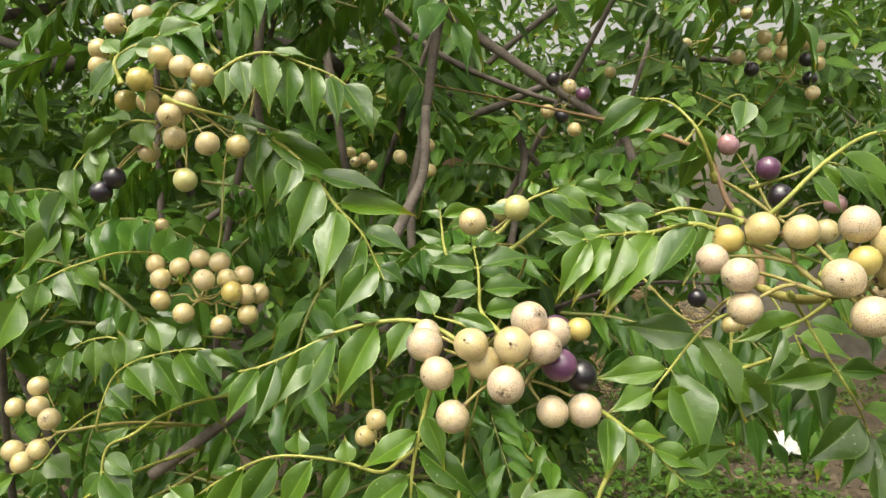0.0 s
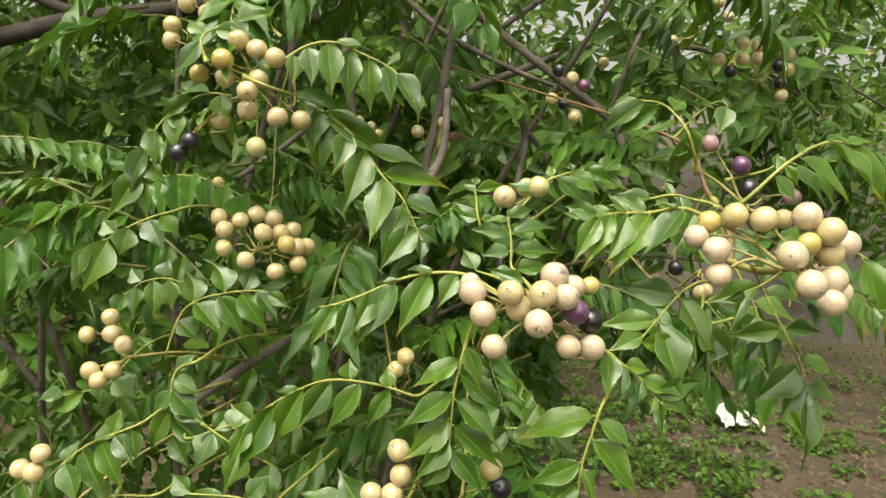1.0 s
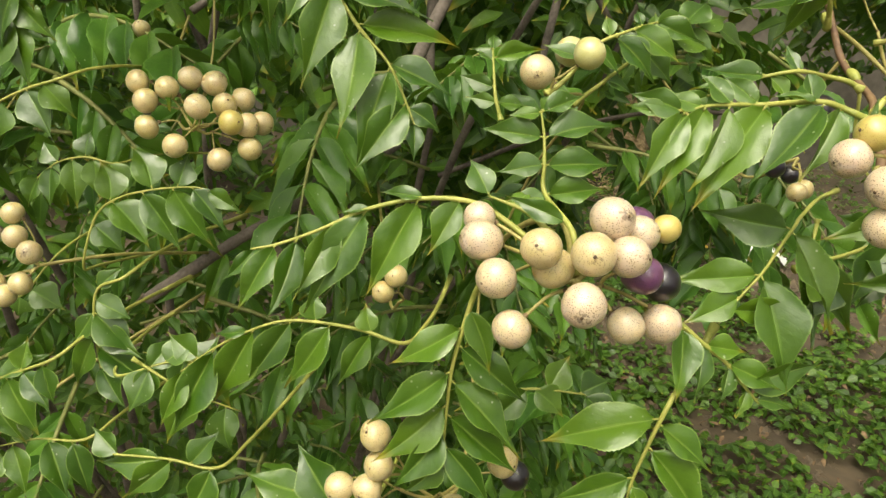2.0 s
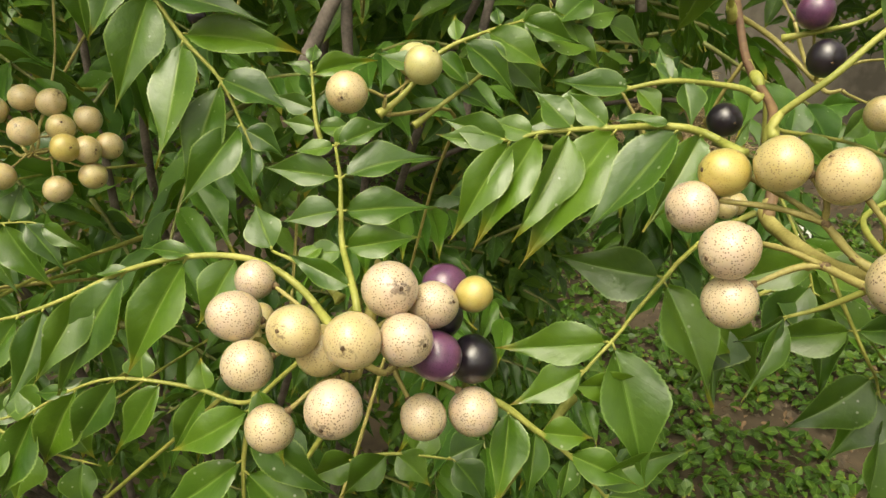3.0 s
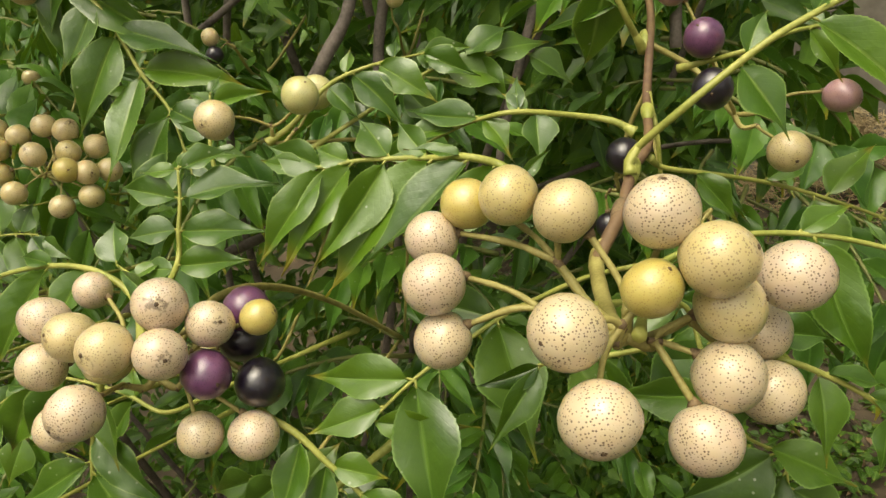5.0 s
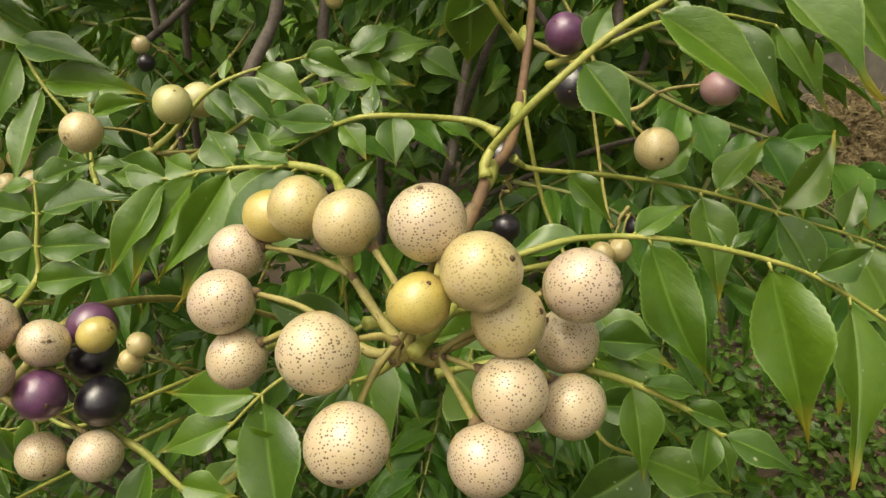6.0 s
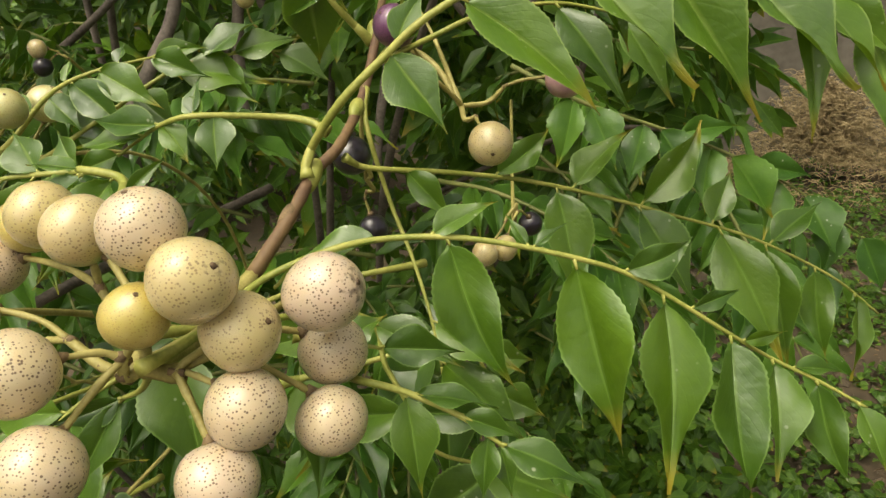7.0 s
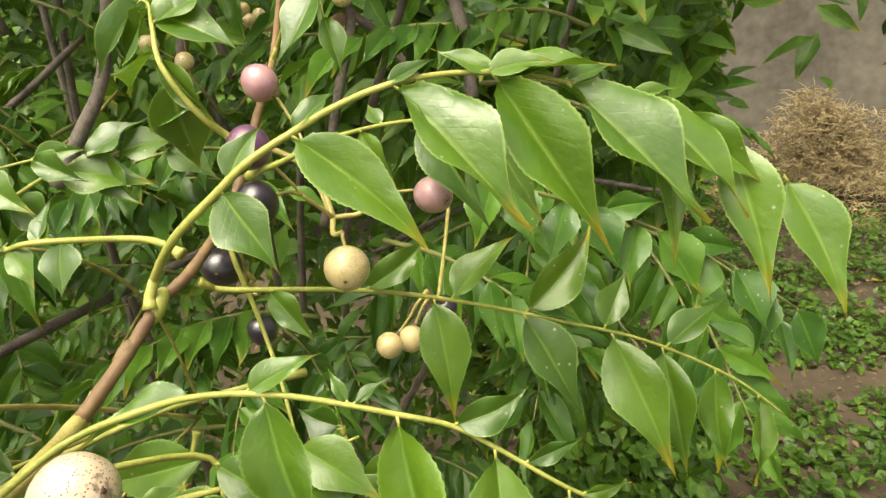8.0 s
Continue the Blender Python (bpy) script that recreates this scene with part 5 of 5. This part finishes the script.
frond([(0.0744, 0.3780, 1.3792), (0.0949, 0.3914, 1.3940), (0.1122, 0.4052, 1.4064), (0.1273, 0.4153, 1.4103), (0.1453, 0.4293, 1.4102)], [
    (0.5025, 0.1416, 0.4138, 1.4028, 0.01403, -9.504),
    (0.3568, 0.1181, 0.3953, 1.3889, 0.01175, -0.2401),
    (0.6281, 0.1347, 0.4218, 1.4232, 0.01271, -10.45),
    (0.6985, 0.1366, 0.4093, 1.3945, 0.01095, 5.194),
    (0.2513, 0.0798, 0.3891, 1.3986, 0.008835, -13.97),
    (0.3367, 0.0935, 0.4030, 1.4094, 0.007823, -7.397),
    (0.7487, 0.1467, 0.4269, 1.4161, 0.01099, -4.08),
    (0.9146, 0.1566, 0.4244, 1.4018, 0.01124, -8.363),
    (0.1558, 0.1007, 0.3894, 1.3844, 0.007747, -5.51),
    (0.4573, 0.1100, 0.4110, 1.4157, 0.008968, 7.408),
], MID, MID_LEAFLETS)
frond([(0.2072, 0.3924, 1.3353), (0.2128, 0.3895, 1.3224), (0.2183, 0.3876, 1.3126)], [
    (0.1859, 0.1983, 0.3847, 1.3232, 0.01014, -3.734),
    (0.5025, 0.2291, 0.3956, 1.3210, 0.01014, 8.798),
    (0.9146, 0.2046, 0.3787, 1.3045, 0.01014, 11.44),
    (1, 0.2334, 0.3867, 1.3075, 0.01014, -0.1575),
    (0, 0.1936, 0.3915, 1.3401, 0.01014, -10),
], MID, MID_LEAFLETS)
frond([(0.1684, 0.3021, 1.3677), (0.1935, 0.3457, 1.3548), (0.2007, 0.3445, 1.3422), (0.2067, 0.3435, 1.3321), (0.2129, 0.3425, 1.3220), (0.2260, 0.3571, 1.3082), (0.2297, 0.3561, 1.2976)], [
    (0.191, 0.1621, 0.3422, 1.3443, 0.01193, -3.316),
    (0.2111, 0.2188, 0.3408, 1.3468, 0.008944, -2.884),
    (0.5075, 0.1768, 0.3455, 1.3264, 0.01073, -6.119),
    (0.5075, 0.2311, 0.3453, 1.3309, 0.008944, 8.301),
    (0.809, 0.1990, 0.3513, 1.2898, 0.01731, -0.6398),
    (0.9045, 0.2152, 0.3485, 1.2793, 0.01431, 0.9454),
    (1, 0.2268, 0.3364, 1.2565, 0.01622, -8.429),
    (0.7588, 0.2451, 0.3494, 1.3082, 0.01221, -11.1),
    (0.9749, 0.2494, 0.3534, 1.2899, 0.0112, 3.386),
], MID, MID_LEAFLETS)
frond([(0.1747, 0.3718, 1.3426), (0.1728, 0.3677, 1.3324), (0.1715, 0.3652, 1.3265)], [
    (1, 0.1769, 0.3492, 1.2968, 0.01274, -40.55),
    (0.7839, 0.1887, 0.3516, 1.3018, 0.01339, 46.62),
], MID, MID_LEAFLETS)
frond([(0.2014, 0.5121, 1.3975), (0.2323, 0.5151, 1.3811), (0.2626, 0.5302, 1.3686), (0.2951, 0.5452, 1.3541), (0.3298, 0.5587, 1.3338), (0.3614, 0.5702, 1.3101)], [
    (0.1709, 0.2240, 0.4968, 1.3571, 0.01449, 5.337),
    (0.2161, 0.2478, 0.5041, 1.3556, 0.01598, 8.053),
    (0.3668, 0.2521, 0.5111, 1.3464, 0.01489, 12.17),
    (0.407, 0.2805, 0.5194, 1.3418, 0.01748, -12.29),
    (0.5528, 0.2833, 0.5222, 1.3338, 0.01534, -2.333),
    (0.603, 0.3158, 0.5377, 1.3248, 0.01907, -13.44),
    (0.7236, 0.3142, 0.5386, 1.3162, 0.01575, -8.21),
    (0.809, 0.3445, 0.5444, 1.3073, 0.01862, -13.23),
    (0.9045, 0.3442, 0.5488, 1.2942, 0.01511, 3.099),
    (1, 0.3746, 0.5611, 1.2851, 0.01642, 12.35),
    (0.6583, 0.3356, 0.5555, 1.3442, 0.01299, 13.12),
    (0.4573, 0.2988, 0.5415, 1.3677, 0.01259, 12.02),
], "dark green compound leaf hanging in the shade", OLD_LEAFLETS)

# ---- woody stems inside the shrub ----
STEM_POINTS = []


def stem_of_shrub(foot, head, radius, seed):
    """A woody stem from the ground up into the leaves."""
    rng = random.Random(seed)
    a, b = Vector(foot), Vector(head)
    pts = [a.lerp(b, s) + Vector((rng.uniform(-0.05, 0.05), rng.uniform(-0.04, 0.04), 0.10 * math.sin(math.pi * s))) * (0 < s < 1) for s in (0, 0.25, 0.5, 0.75, 1)]
    STEM_POINTS.extend(smooth_line(pts, 8)[8:])
    branch(pts, radius, radius * 0.35, "woody stem of the shrub rising from the ground")


for k, (x, y, z) in enumerate(((-0.75, 0.75, 1.75), (-0.62, 0.62, 1.25), (-0.5, 0.7, 1.55), (-0.42, 0.66, 1.02), (-0.32, 0.6, 1.35), (-0.28, 0.8, 1.8),
                               (-0.16, 0.62, 1.1), (-0.1, 0.66, 1.62), (0.02, 0.68, 1.36), (0.1, 0.82, 1.8), (0.2, 0.7, 1.62), (0.26, 0.85, 1.6), (-0.6, 0.9, 1.0))):
    stem_of_shrub((-0.3 + 0.05 * math.cos(k * 2.4), 1.15 + 0.05 * math.sin(k * 2.4), -0.02), (x, y, z), 0.0075, 40 + k)


# ---- deeper leaves of the same shrub: fronds that repeat ----
def spray(count, size, shapes, rng, label):
    """A free-hanging compound leaf that grows along +x and droops, its leaflets hanging in two rows."""
    pts = [(0, 0, 0), (0.33 * size, 0, 0.05 * size), (0.66 * size, 0, 0.0), (size, 0, -0.16 * size)]
    line = smooth_line(pts, 8)
    leaves = []
    for k in range(count):
        s = 0.2 + 0.8 * k / (count - 1)
        foot = along(line, s)
        long = size * (0.25 + 0.09 * math.sin(math.pi * (s - 0.1))) * rng.uniform(0.85, 1.1)
        for side in ((-1, 1) if k < count - 1 else (0,)):
            way = Vector((0.55 if side else 1.0, 0.62 * side, rng.uniform(-0.75, -0.35))).normalized()
            tip = foot + way * long
            leaves.append((s, *tip, long * rng.uniform(0.30, 0.40), rng.uniform(-25, 25)))
    thing = frond(pts, [], label, shapes, 0.001)
    for s, x, y, z, width, roll in leaves:
        ob = new("leaflet", rng.choice(shapes))
        ob.parent = thing
        foot = along(line, s)
        ob.matrix_basis = leaf_matrix(foot, (x, y, z), width, roll, Vector((0, 0, 1)))
    return thing


deep_rng = random.Random(8)
DEEP = "darker green compound leaf deep inside the shrub"
SPRAYS = [spray(n, size, OLD_LEAFLETS, deep_rng, DEEP) for n, size in ((9, 0.125), (8, 0.12), (7, 0.10))]
used = set()


def deep_frond(place, heading, tilt, lean, scale):
    k = deep_rng.randrange(3)
    m = Matrix.Translation(place) @ Euler((radians(lean), radians(tilt), radians(heading))).to_matrix().to_4x4()
    if k not in used:
        used.add(k)
        SPRAYS[k].matrix_basis = m
        return
    ob = copy_thing(SPRAYS[k], m)
    ob.scale = (scale, scale, scale)


def shrub_depth(x, z):
    """How far back the leaf mass begins; it thins out towards the open ground."""
    return 0.50 + 0.06 * noise.noise((x * 4, z * 4, 2))


def open_view(p):
    """The clear strip beside the shrub, through which the wall and the straw show; its edge is ragged."""
    ragged = 0.10 * noise.noise(p * 5.0) + 0.05 * noise.noise(p * 14.0)
    side = (p.x - 0.287) / (p.y - 0.23)
    return 0.10 + ragged < side < 0.225 + ragged and p.z < 1.40 + 0.16 * (p.y - 0.23)


FAR_FRUIT = [c.location for c in (e_cluster, q_cluster, r_cluster, s_cluster, t_cluster, u_cluster)]
OPEN_SIDE = Vector((0.03, 0.0, 1.39))


def hides_fruit(p):
    """Whether a frond here would hang in front of a far fruit cluster, which has grown into the open."""
    way = (p - OPEN_SIDE).normalized()
    return any(p.y < c.y + 0.03 and way.angle(c - OPEN_SIDE) < 0.11 for c in FAR_FRUIT)


made = 0
while made < 270:
    x, z = deep_rng.uniform(-0.8, 0.5), deep_rng.uniform(0.9, 1.85)
    y = shrub_depth(x, z) + abs(deep_rng.gauss(0, 0.16))
    open_side = x > 0.14 + 0.16 * (y - 0.4) and z < 1.32 + 0.1 * (x - 0.1)
    if open_side or (x > 0.3 and z < 1.45) or (x > 0.05 and z > 1.5 and deep_rng.random() < 0.25):
        continue
    if x < -0.43 * y and z > 1.42 and deep_rng.random() < 0.95:
        continue
    near = min(STEM_POINTS, key=lambda q: (q - Vector((x, y, z))).length)
    away = Vector((x, y, z)) - near
    spot = near + away * min(1, (0.13 if x > -0.4 else 0.08) / away.length)
    spot.y = max(spot.y, 0.5)
    if (spot - near).length > 0.14 or hides_fruit(spot) or (spot.y > 0.6 and open_view(spot)):
        continue
    deep_frond(spot, deep_rng.uniform(-200, 20), deep_rng.uniform(-15, 35), deep_rng.uniform(-30, 30), deep_rng.uniform(0.8, 1.25))
    made += 1


# a low branch behind the fruiting twig, with fronds hanging in the shade
low_branch = [(0.02, 0.90, 1.22), (0.14, 0.84, 1.29), (0.23, 0.76, 1.33), (0.31, 0.70, 1.335)]
branch(low_branch, 0.003, 0.0015)
for k in range(12):
    spot = along(smooth_line(low_branch, 8), 0.40 + 0.05 * k) + Vector((deep_rng.uniform(-0.02, 0.02), deep_rng.uniform(-0.03, 0.03), deep_rng.uniform(-0.05, 0.0)))
    deep_frond(spot, deep_rng.uniform(-120, 20), deep_rng.uniform(-5, 45), deep_rng.uniform(-30, 30), deep_rng.uniform(0.9, 1.3))

# a leafy limb that reaches out beside the shrub, its fronds hanging in the shade
for points in ([(0.05, 1.15, 1.55), (0.4, 1.45, 1.72), (0.85, 1.75, 1.78), (1.45, 2.0, 1.62)], [(0.4, 1.45, 1.72), (0.72, 1.55, 1.70), (1.0, 1.6, 1.52)]):
    branch(points, 0.007, 0.003)
    line = smooth_line(points, 8)
    for _ in range(26):
        spot = along(line, deep_rng.uniform(0.35, 1.0)) + Vector((deep_rng.uniform(-0.03, 0.03), deep_rng.uniform(-0.03, 0.03), deep_rng.uniform(-0.04, 0.02)))
        if not open_view(spot):
            deep_frond(spot, deep_rng.uniform(-200, 20), deep_rng.uniform(15, 70), deep_rng.uniform(-30, 30), deep_rng.uniform(1.2, 1.8))


def leaf_mass(name, label, mat, count, spot, size, seed, wide=0.42, flat=False):
    """Countless small leaves as one mesh; spot(rng) gives each one's place."""
    rng = random.Random(seed)
    verts, faces, uvs = [], [], []
    for _ in range(count):
        p = spot(rng)
        long = size * rng.uniform(0.6, 1.3)
        way = Vector((rng.gauss(0, 1), rng.gauss(0, 1) - 0.3, rng.gauss(-0.6, 0.6))).normalized()
        if flat:
            way = Vector((way.x, way.y, 0.35 * way.z)).normalized()
        m = leaf_matrix(p, p + way * long, long * wide, rng.uniform(-40, 40), Vector((0, 0, 1)) if flat else OUTWARD)
        n = len(verts)
        for q in ((0, 0, 0), (-0.42, 0.33, 0.1), (0, 0.4, 0), (0.42, 0.33, 0.1), (-0.3, 0.66, 0.04), (0, 0.72, -0.05), (0.3, 0.66, 0.04), (0, 1, -0.12)):
            verts.append(m @ Vector(q))
            uvs.append((0.5 + q[0], q[1]))
        for f in ((0, 2, 1), (0, 3, 2), (1, 2, 5, 4), (2, 3, 6, 5), (4, 5, 7), (5, 6, 7)):
            faces.append([n + k for k in f])
    me = bpy.data.meshes.new(name)
    me.from_pydata(verts, [], faces)
    layer = me.uv_layers.new(name="UVMap")
    for loop in me.loops:
        layer.data[loop.index].uv = uvs[loop.vertex_index]
    me.materials.append(mat)
    me.shade_smooth()
    return tagged(new(name, me), label, "foliage", kind="stuff")


def within(clumps, rng):
    """A place in one of the rounded, uneven clumps (middle, half-sizes)."""
    while True:
        (cx, cy, cz), (rx, ry, rz) = rng.choice(clumps)
        x, y, z = (rng.uniform(-1, 1) for _ in range(3))
        p = Vector((cx + rx * x, cy + ry * y, cz + rz * z))
        if x * x + y * y + z * z < 1 + 0.7 * noise.noise(p * 2.5) and noise.noise(p * 4.5) > -0.25:
            return p


# the last four clumps are added overhead, out of view, to shade the left
SHRUB = [((-1.5, 1.5, 1.1), (0.8, 0.65, 1.1)), ((-0.85, 1.25, 1.6), (0.6, 0.5, 0.9)), ((-0.35, 1.3, 1.1), (0.62, 0.55, 1.05)), ((-0.35, 1.3, 1.2), (0.6, 0.55, 1.1)),
         ((-0.2, 1.25, 1.9), (0.6, 0.5, 0.65)), ((0.25, 1.2, 1.85), (0.5, 0.42, 0.48)), ((0.75, 1.3, 2.0), (0.5, 0.42, 0.5)), ((-0.9, 1.2, 0.8), (0.6, 0.5, 0.8)), ((0.15, 1.15, 1.45), (0.28, 0.35, 0.25)), ((0.16, 1.45, 1.02), (0.16, 0.25, 0.36)), ((1.1, 1.85, 1.62), (0.45, 0.3, 0.34)), ((-0.8, 1.2, 2.2), (0.6, 0.5, 0.28)), ((-0.7, 1.0, 2.25), (0.45, 0.4, 0.25)), ((-0.55, 1.05, 2.2), (0.5, 0.45, 0.28)), ((-1.0, 0.9, 2.2), (0.4, 0.4, 0.3))]


def shrub_spot(rng):
    while True:
        p = within(SHRUB, rng)
        if open_view(p) or (p.x > 0.02 and p.z > 1.52 and noise.noise(p * 3.3) > 0.02):
            continue
        if p.z > 0.05 and p.y > 0.68 and not (p.x > (0.44 if p.z < 1.25 and p.y > 1.15 else 0.12 if p.z < 1.25 else 0.38 + 0.1 * p.y) and p.z < (1.45 if p.y < 1.6 else 1.27)):
            return p


leaf_mass("inner_foliage", "dense dark green leaves filling the shrub", LEAF_FAR, 31000, shrub_spot, 0.05, 31)


far_rng = random.Random(12)
FAR = []
while len(FAR) < 38:
    x, y, z = far_rng.uniform(-6, 6), far_rng.uniform(2.9, 6.2), far_rng.choice((0.9, 1.6, 2.3, 2.9))
    if not (x > 0.35 * y - 1.2 and z < 2.6):
        FAR.append(((x, y, z), (far_rng.uniform(0.7, 1.2), far_rng.uniform(0.5, 0.8), far_rng.uniform(0.7, 1.1))))


def far_spot(rng):
    while True:
        p = within(FAR, rng)
        if p.z > 2.1 and noise.noise(p * 1.3) > -0.12:
            continue
        if p.z > 0.03 and p.y > 1.9 and not (p.x > 0.10 * p.y + 0.22 and p.z < 1.9):
            return p


leaf_mass("distant_foliage", "far green leaves of trees and shrubs behind", LEAF_DISTANT, 46000, far_spot, 0.11, 32)


def beyond_spot(rng):
    while True:
        x, y, z = rng.uniform(-11, 11), rng.uniform(7.9, 10.5), rng.uniform(1.0, 7.5)
        if noise.noise((x * 0.6, y * 0.6, z * 0.6)) < (0.36 if z > 3.0 else -0.2):
            continue
        return Vector((x, y, z))


leaf_mass("tree_foliage_beyond", "green tree foliage rising beyond the wall", LEAF_DISTANT, 15000, beyond_spot, 0.22, 35)


def weed_spot(rng):
    while True:
        x, y = rng.gauss(1.6, 2.0), rng.gauss(2.8, 2.2)
        if y > 7:
            continue
        patch = 0.7 * noise.noise((x * 1.3, y * 1.3, 9)) + 0.9 * noise.noise((x * 5, y * 5, 5))
        if patch < (-0.38 if x > 0.5 and y < 2.9 else -0.3 if x < 1.7 and y > 4.2 else 0.0) or (x < 0.7 and rng.random() < 0.5):
            continue
        return Vector((x, y, 0.02 + abs(rng.gauss(0, 0.05)) * (0.5 + patch)))


leaf_mass("ground_weeds", "low green weeds growing in patches on soil", WEED, 36000, weed_spot, 0.042, 33, 0.8, True)


def shade_spot(rng):
    while True:
        x, y = rng.uniform(-0.5, 0.62), rng.uniform(1.2, 2.7)
        if noise.noise((x * 2.2, y * 2.2, 4)) < -0.05:
            continue
        return Vector((x, y, rng.uniform(0.02, 0.38) * (0.5 + abs(noise.noise((x * 3, y * 3, 6))))))


leaf_mass("low_undergrowth", "dark green undergrowth around the foot of the shrub", LEAF_FAR, 4300, shade_spot, 0.06, 36, 0.6)


def litter_spot(rng):
    return Vector((rng.gauss(1.6, 2.2), min(7.0, rng.gauss(3.0, 2.2)), rng.uniform(0.01, 0.04)))


leaf_mass("leaf_litter", "scattered dry brown fallen leaves on the soil", LITTER, 5000, litter_spot, 0.032, 34, 0.5, True)


def soil_clods(count):
    """Countless small lumps of earth and grit, each an uneven eight-sided grain half sunk in the ground."""
    rng = random.Random(38)
    verts, faces = [], []
    for _ in range(count):
        x, y = rng.gauss(1.7, 1.4), min(7.0, rng.gauss(3.6, 1.6))
        size = 0.006 + 0.028 * rng.random() ** 4
        n = len(verts)
        turn = rng.uniform(0, 6.28)
        for k, (a, b, c) in enumerate(((1, 0, 0), (0, 1, 0), (-1, 0, 0), (0, -1, 0), (0.2, 0.1, 0.8), (0, 0, -0.6))):
            f = size * rng.uniform(0.6, 1.3)
            verts.append((x + f * (a * math.cos(turn) - b * math.sin(turn)), y + f * (a * math.sin(turn) + b * math.cos(turn)), 0.035 * noise.noise((x * 0.7, y * 0.7, 3)) + 0.02 * noise.noise((x * 2.7, y * 2.7, 7)) + f * c))
        faces.extend([n + a, n + b, n + c] for a, b, c in ((0, 1, 4), (1, 2, 4), (2, 3, 4), (3, 0, 4), (1, 0, 5), (2, 1, 5), (3, 2, 5), (0, 3, 5)))
    me = bpy.data.meshes.new("soil_clods")
    me.from_pydata(verts, [], faces)
    me.materials.append(CLOD)
    return tagged(new("soil_clods", me), "loose brown lumps of earth and grit on bare soil", "soil", kind="stuff")


soil_clods(9000)


# ---- things on the ground ----
def paper_scrap(place, size, turn, seed):
    bm = bmesh.new()
    n = 7
    rng = random.Random(seed)
    top = [[bm.verts.new(((a / n - 0.5) * size + rng.uniform(-0.01, 0.01), (b / n - 0.5) * size * 0.8, 0.015 + 0.06 * abs(noise.noise((a * 0.55, b * 0.55, seed))) + 0.10 * (b / n) ** 1.2 * (1 - 0.3 * a / n))) for a in range(n + 1)] for b in range(n + 1)]
    for r, s in zip(top, top[1:]):
        for k in range(n):
            bm.faces.new((r[k], r[k + 1], s[k + 1], s[k]))
    bmesh.ops.solidify(bm, geom=bm.faces[:], thickness=0.003)
    ob = new("paper_scrap", mesh_of("paper_scrap", bm, PAPER, smooth=False))
    ob.matrix_basis = pose(*place, 0, 0, turn)
    return tagged(ob, "crumpled white paper scrap lying on the soil", "litter")


paper_scrap((1.90, 4.12, 0.05), 0.20, 20, 4)
paper_scrap((2.04, 4.10, 0.03), 0.14, 70, 9)


def straw_heap(place):
    rng = random.Random(6)
    bm = bmesh.new()
    for _ in range(6500):
        a, r = rng.uniform(0, 6.283), abs(rng.gauss(0, 0.38))
        lump = 1 + 0.55 * noise.noise((3.2 * r * math.cos(a), 3.2 * r * math.sin(a), 8))
        h = 0.72 * lump * math.exp(-((r / 0.46) ** 4)) * rng.uniform(0.3, 1.05)
        p = Vector((r * 1.4 * math.cos(a), r * math.sin(a), max(0.015, h)))
        way = Vector((rng.gauss(0, 1), rng.gauss(0, 1), rng.gauss(0, 0.35))).normalized() * rng.uniform(0.05, 0.14)
        mid = p + way * 0.5 + Vector((0, 0, rng.uniform(0, 0.03)))
        tube(bm, [p, mid, p + way], 0.0036, 0.002, 3)
    ob = new("straw_heap", mesh_of("straw_heap", bm, STRAW))
    ob.location = place
    return tagged(ob, "heap of dry straw piled against the wall", "straw", kind="stuff")


straw_heap((1.66, 6.2, 0.0))


def fallen_leaf(place, turn):
    ob = new("fallen_leaf", leaflet_mesh("fallen_leaf", YELLOW_LEAF, random.Random(77)))
    ob.matrix_basis = pose(*place, 12, 8, turn) @ Matrix.Diagonal((0.06, 0.08, 0.06, 1))
    return tagged(ob, "single yellow fallen leaf lying on the soil", "leaf")


fallen_leaf((1.70, 4.30, 0.035), 40)
fallen_leaf((1.58, 4.30, 0.035), 110)


def dry_leaf(base, tip, width):
    """A curled dead leaf caught among the branches."""
    ob = new("dry_leaf", leaflet_mesh("dry_leaf", LITTER, random.Random(78)))
    ob.matrix_basis = leaf_matrix(base, tip, width, 15)
    return tagged(ob, "curled dead brown leaf caught on a branch", "leaf")


dry_leaf((0.025, 0.8, 1.447), (0.07, 0.8, 1.457), 0.02)
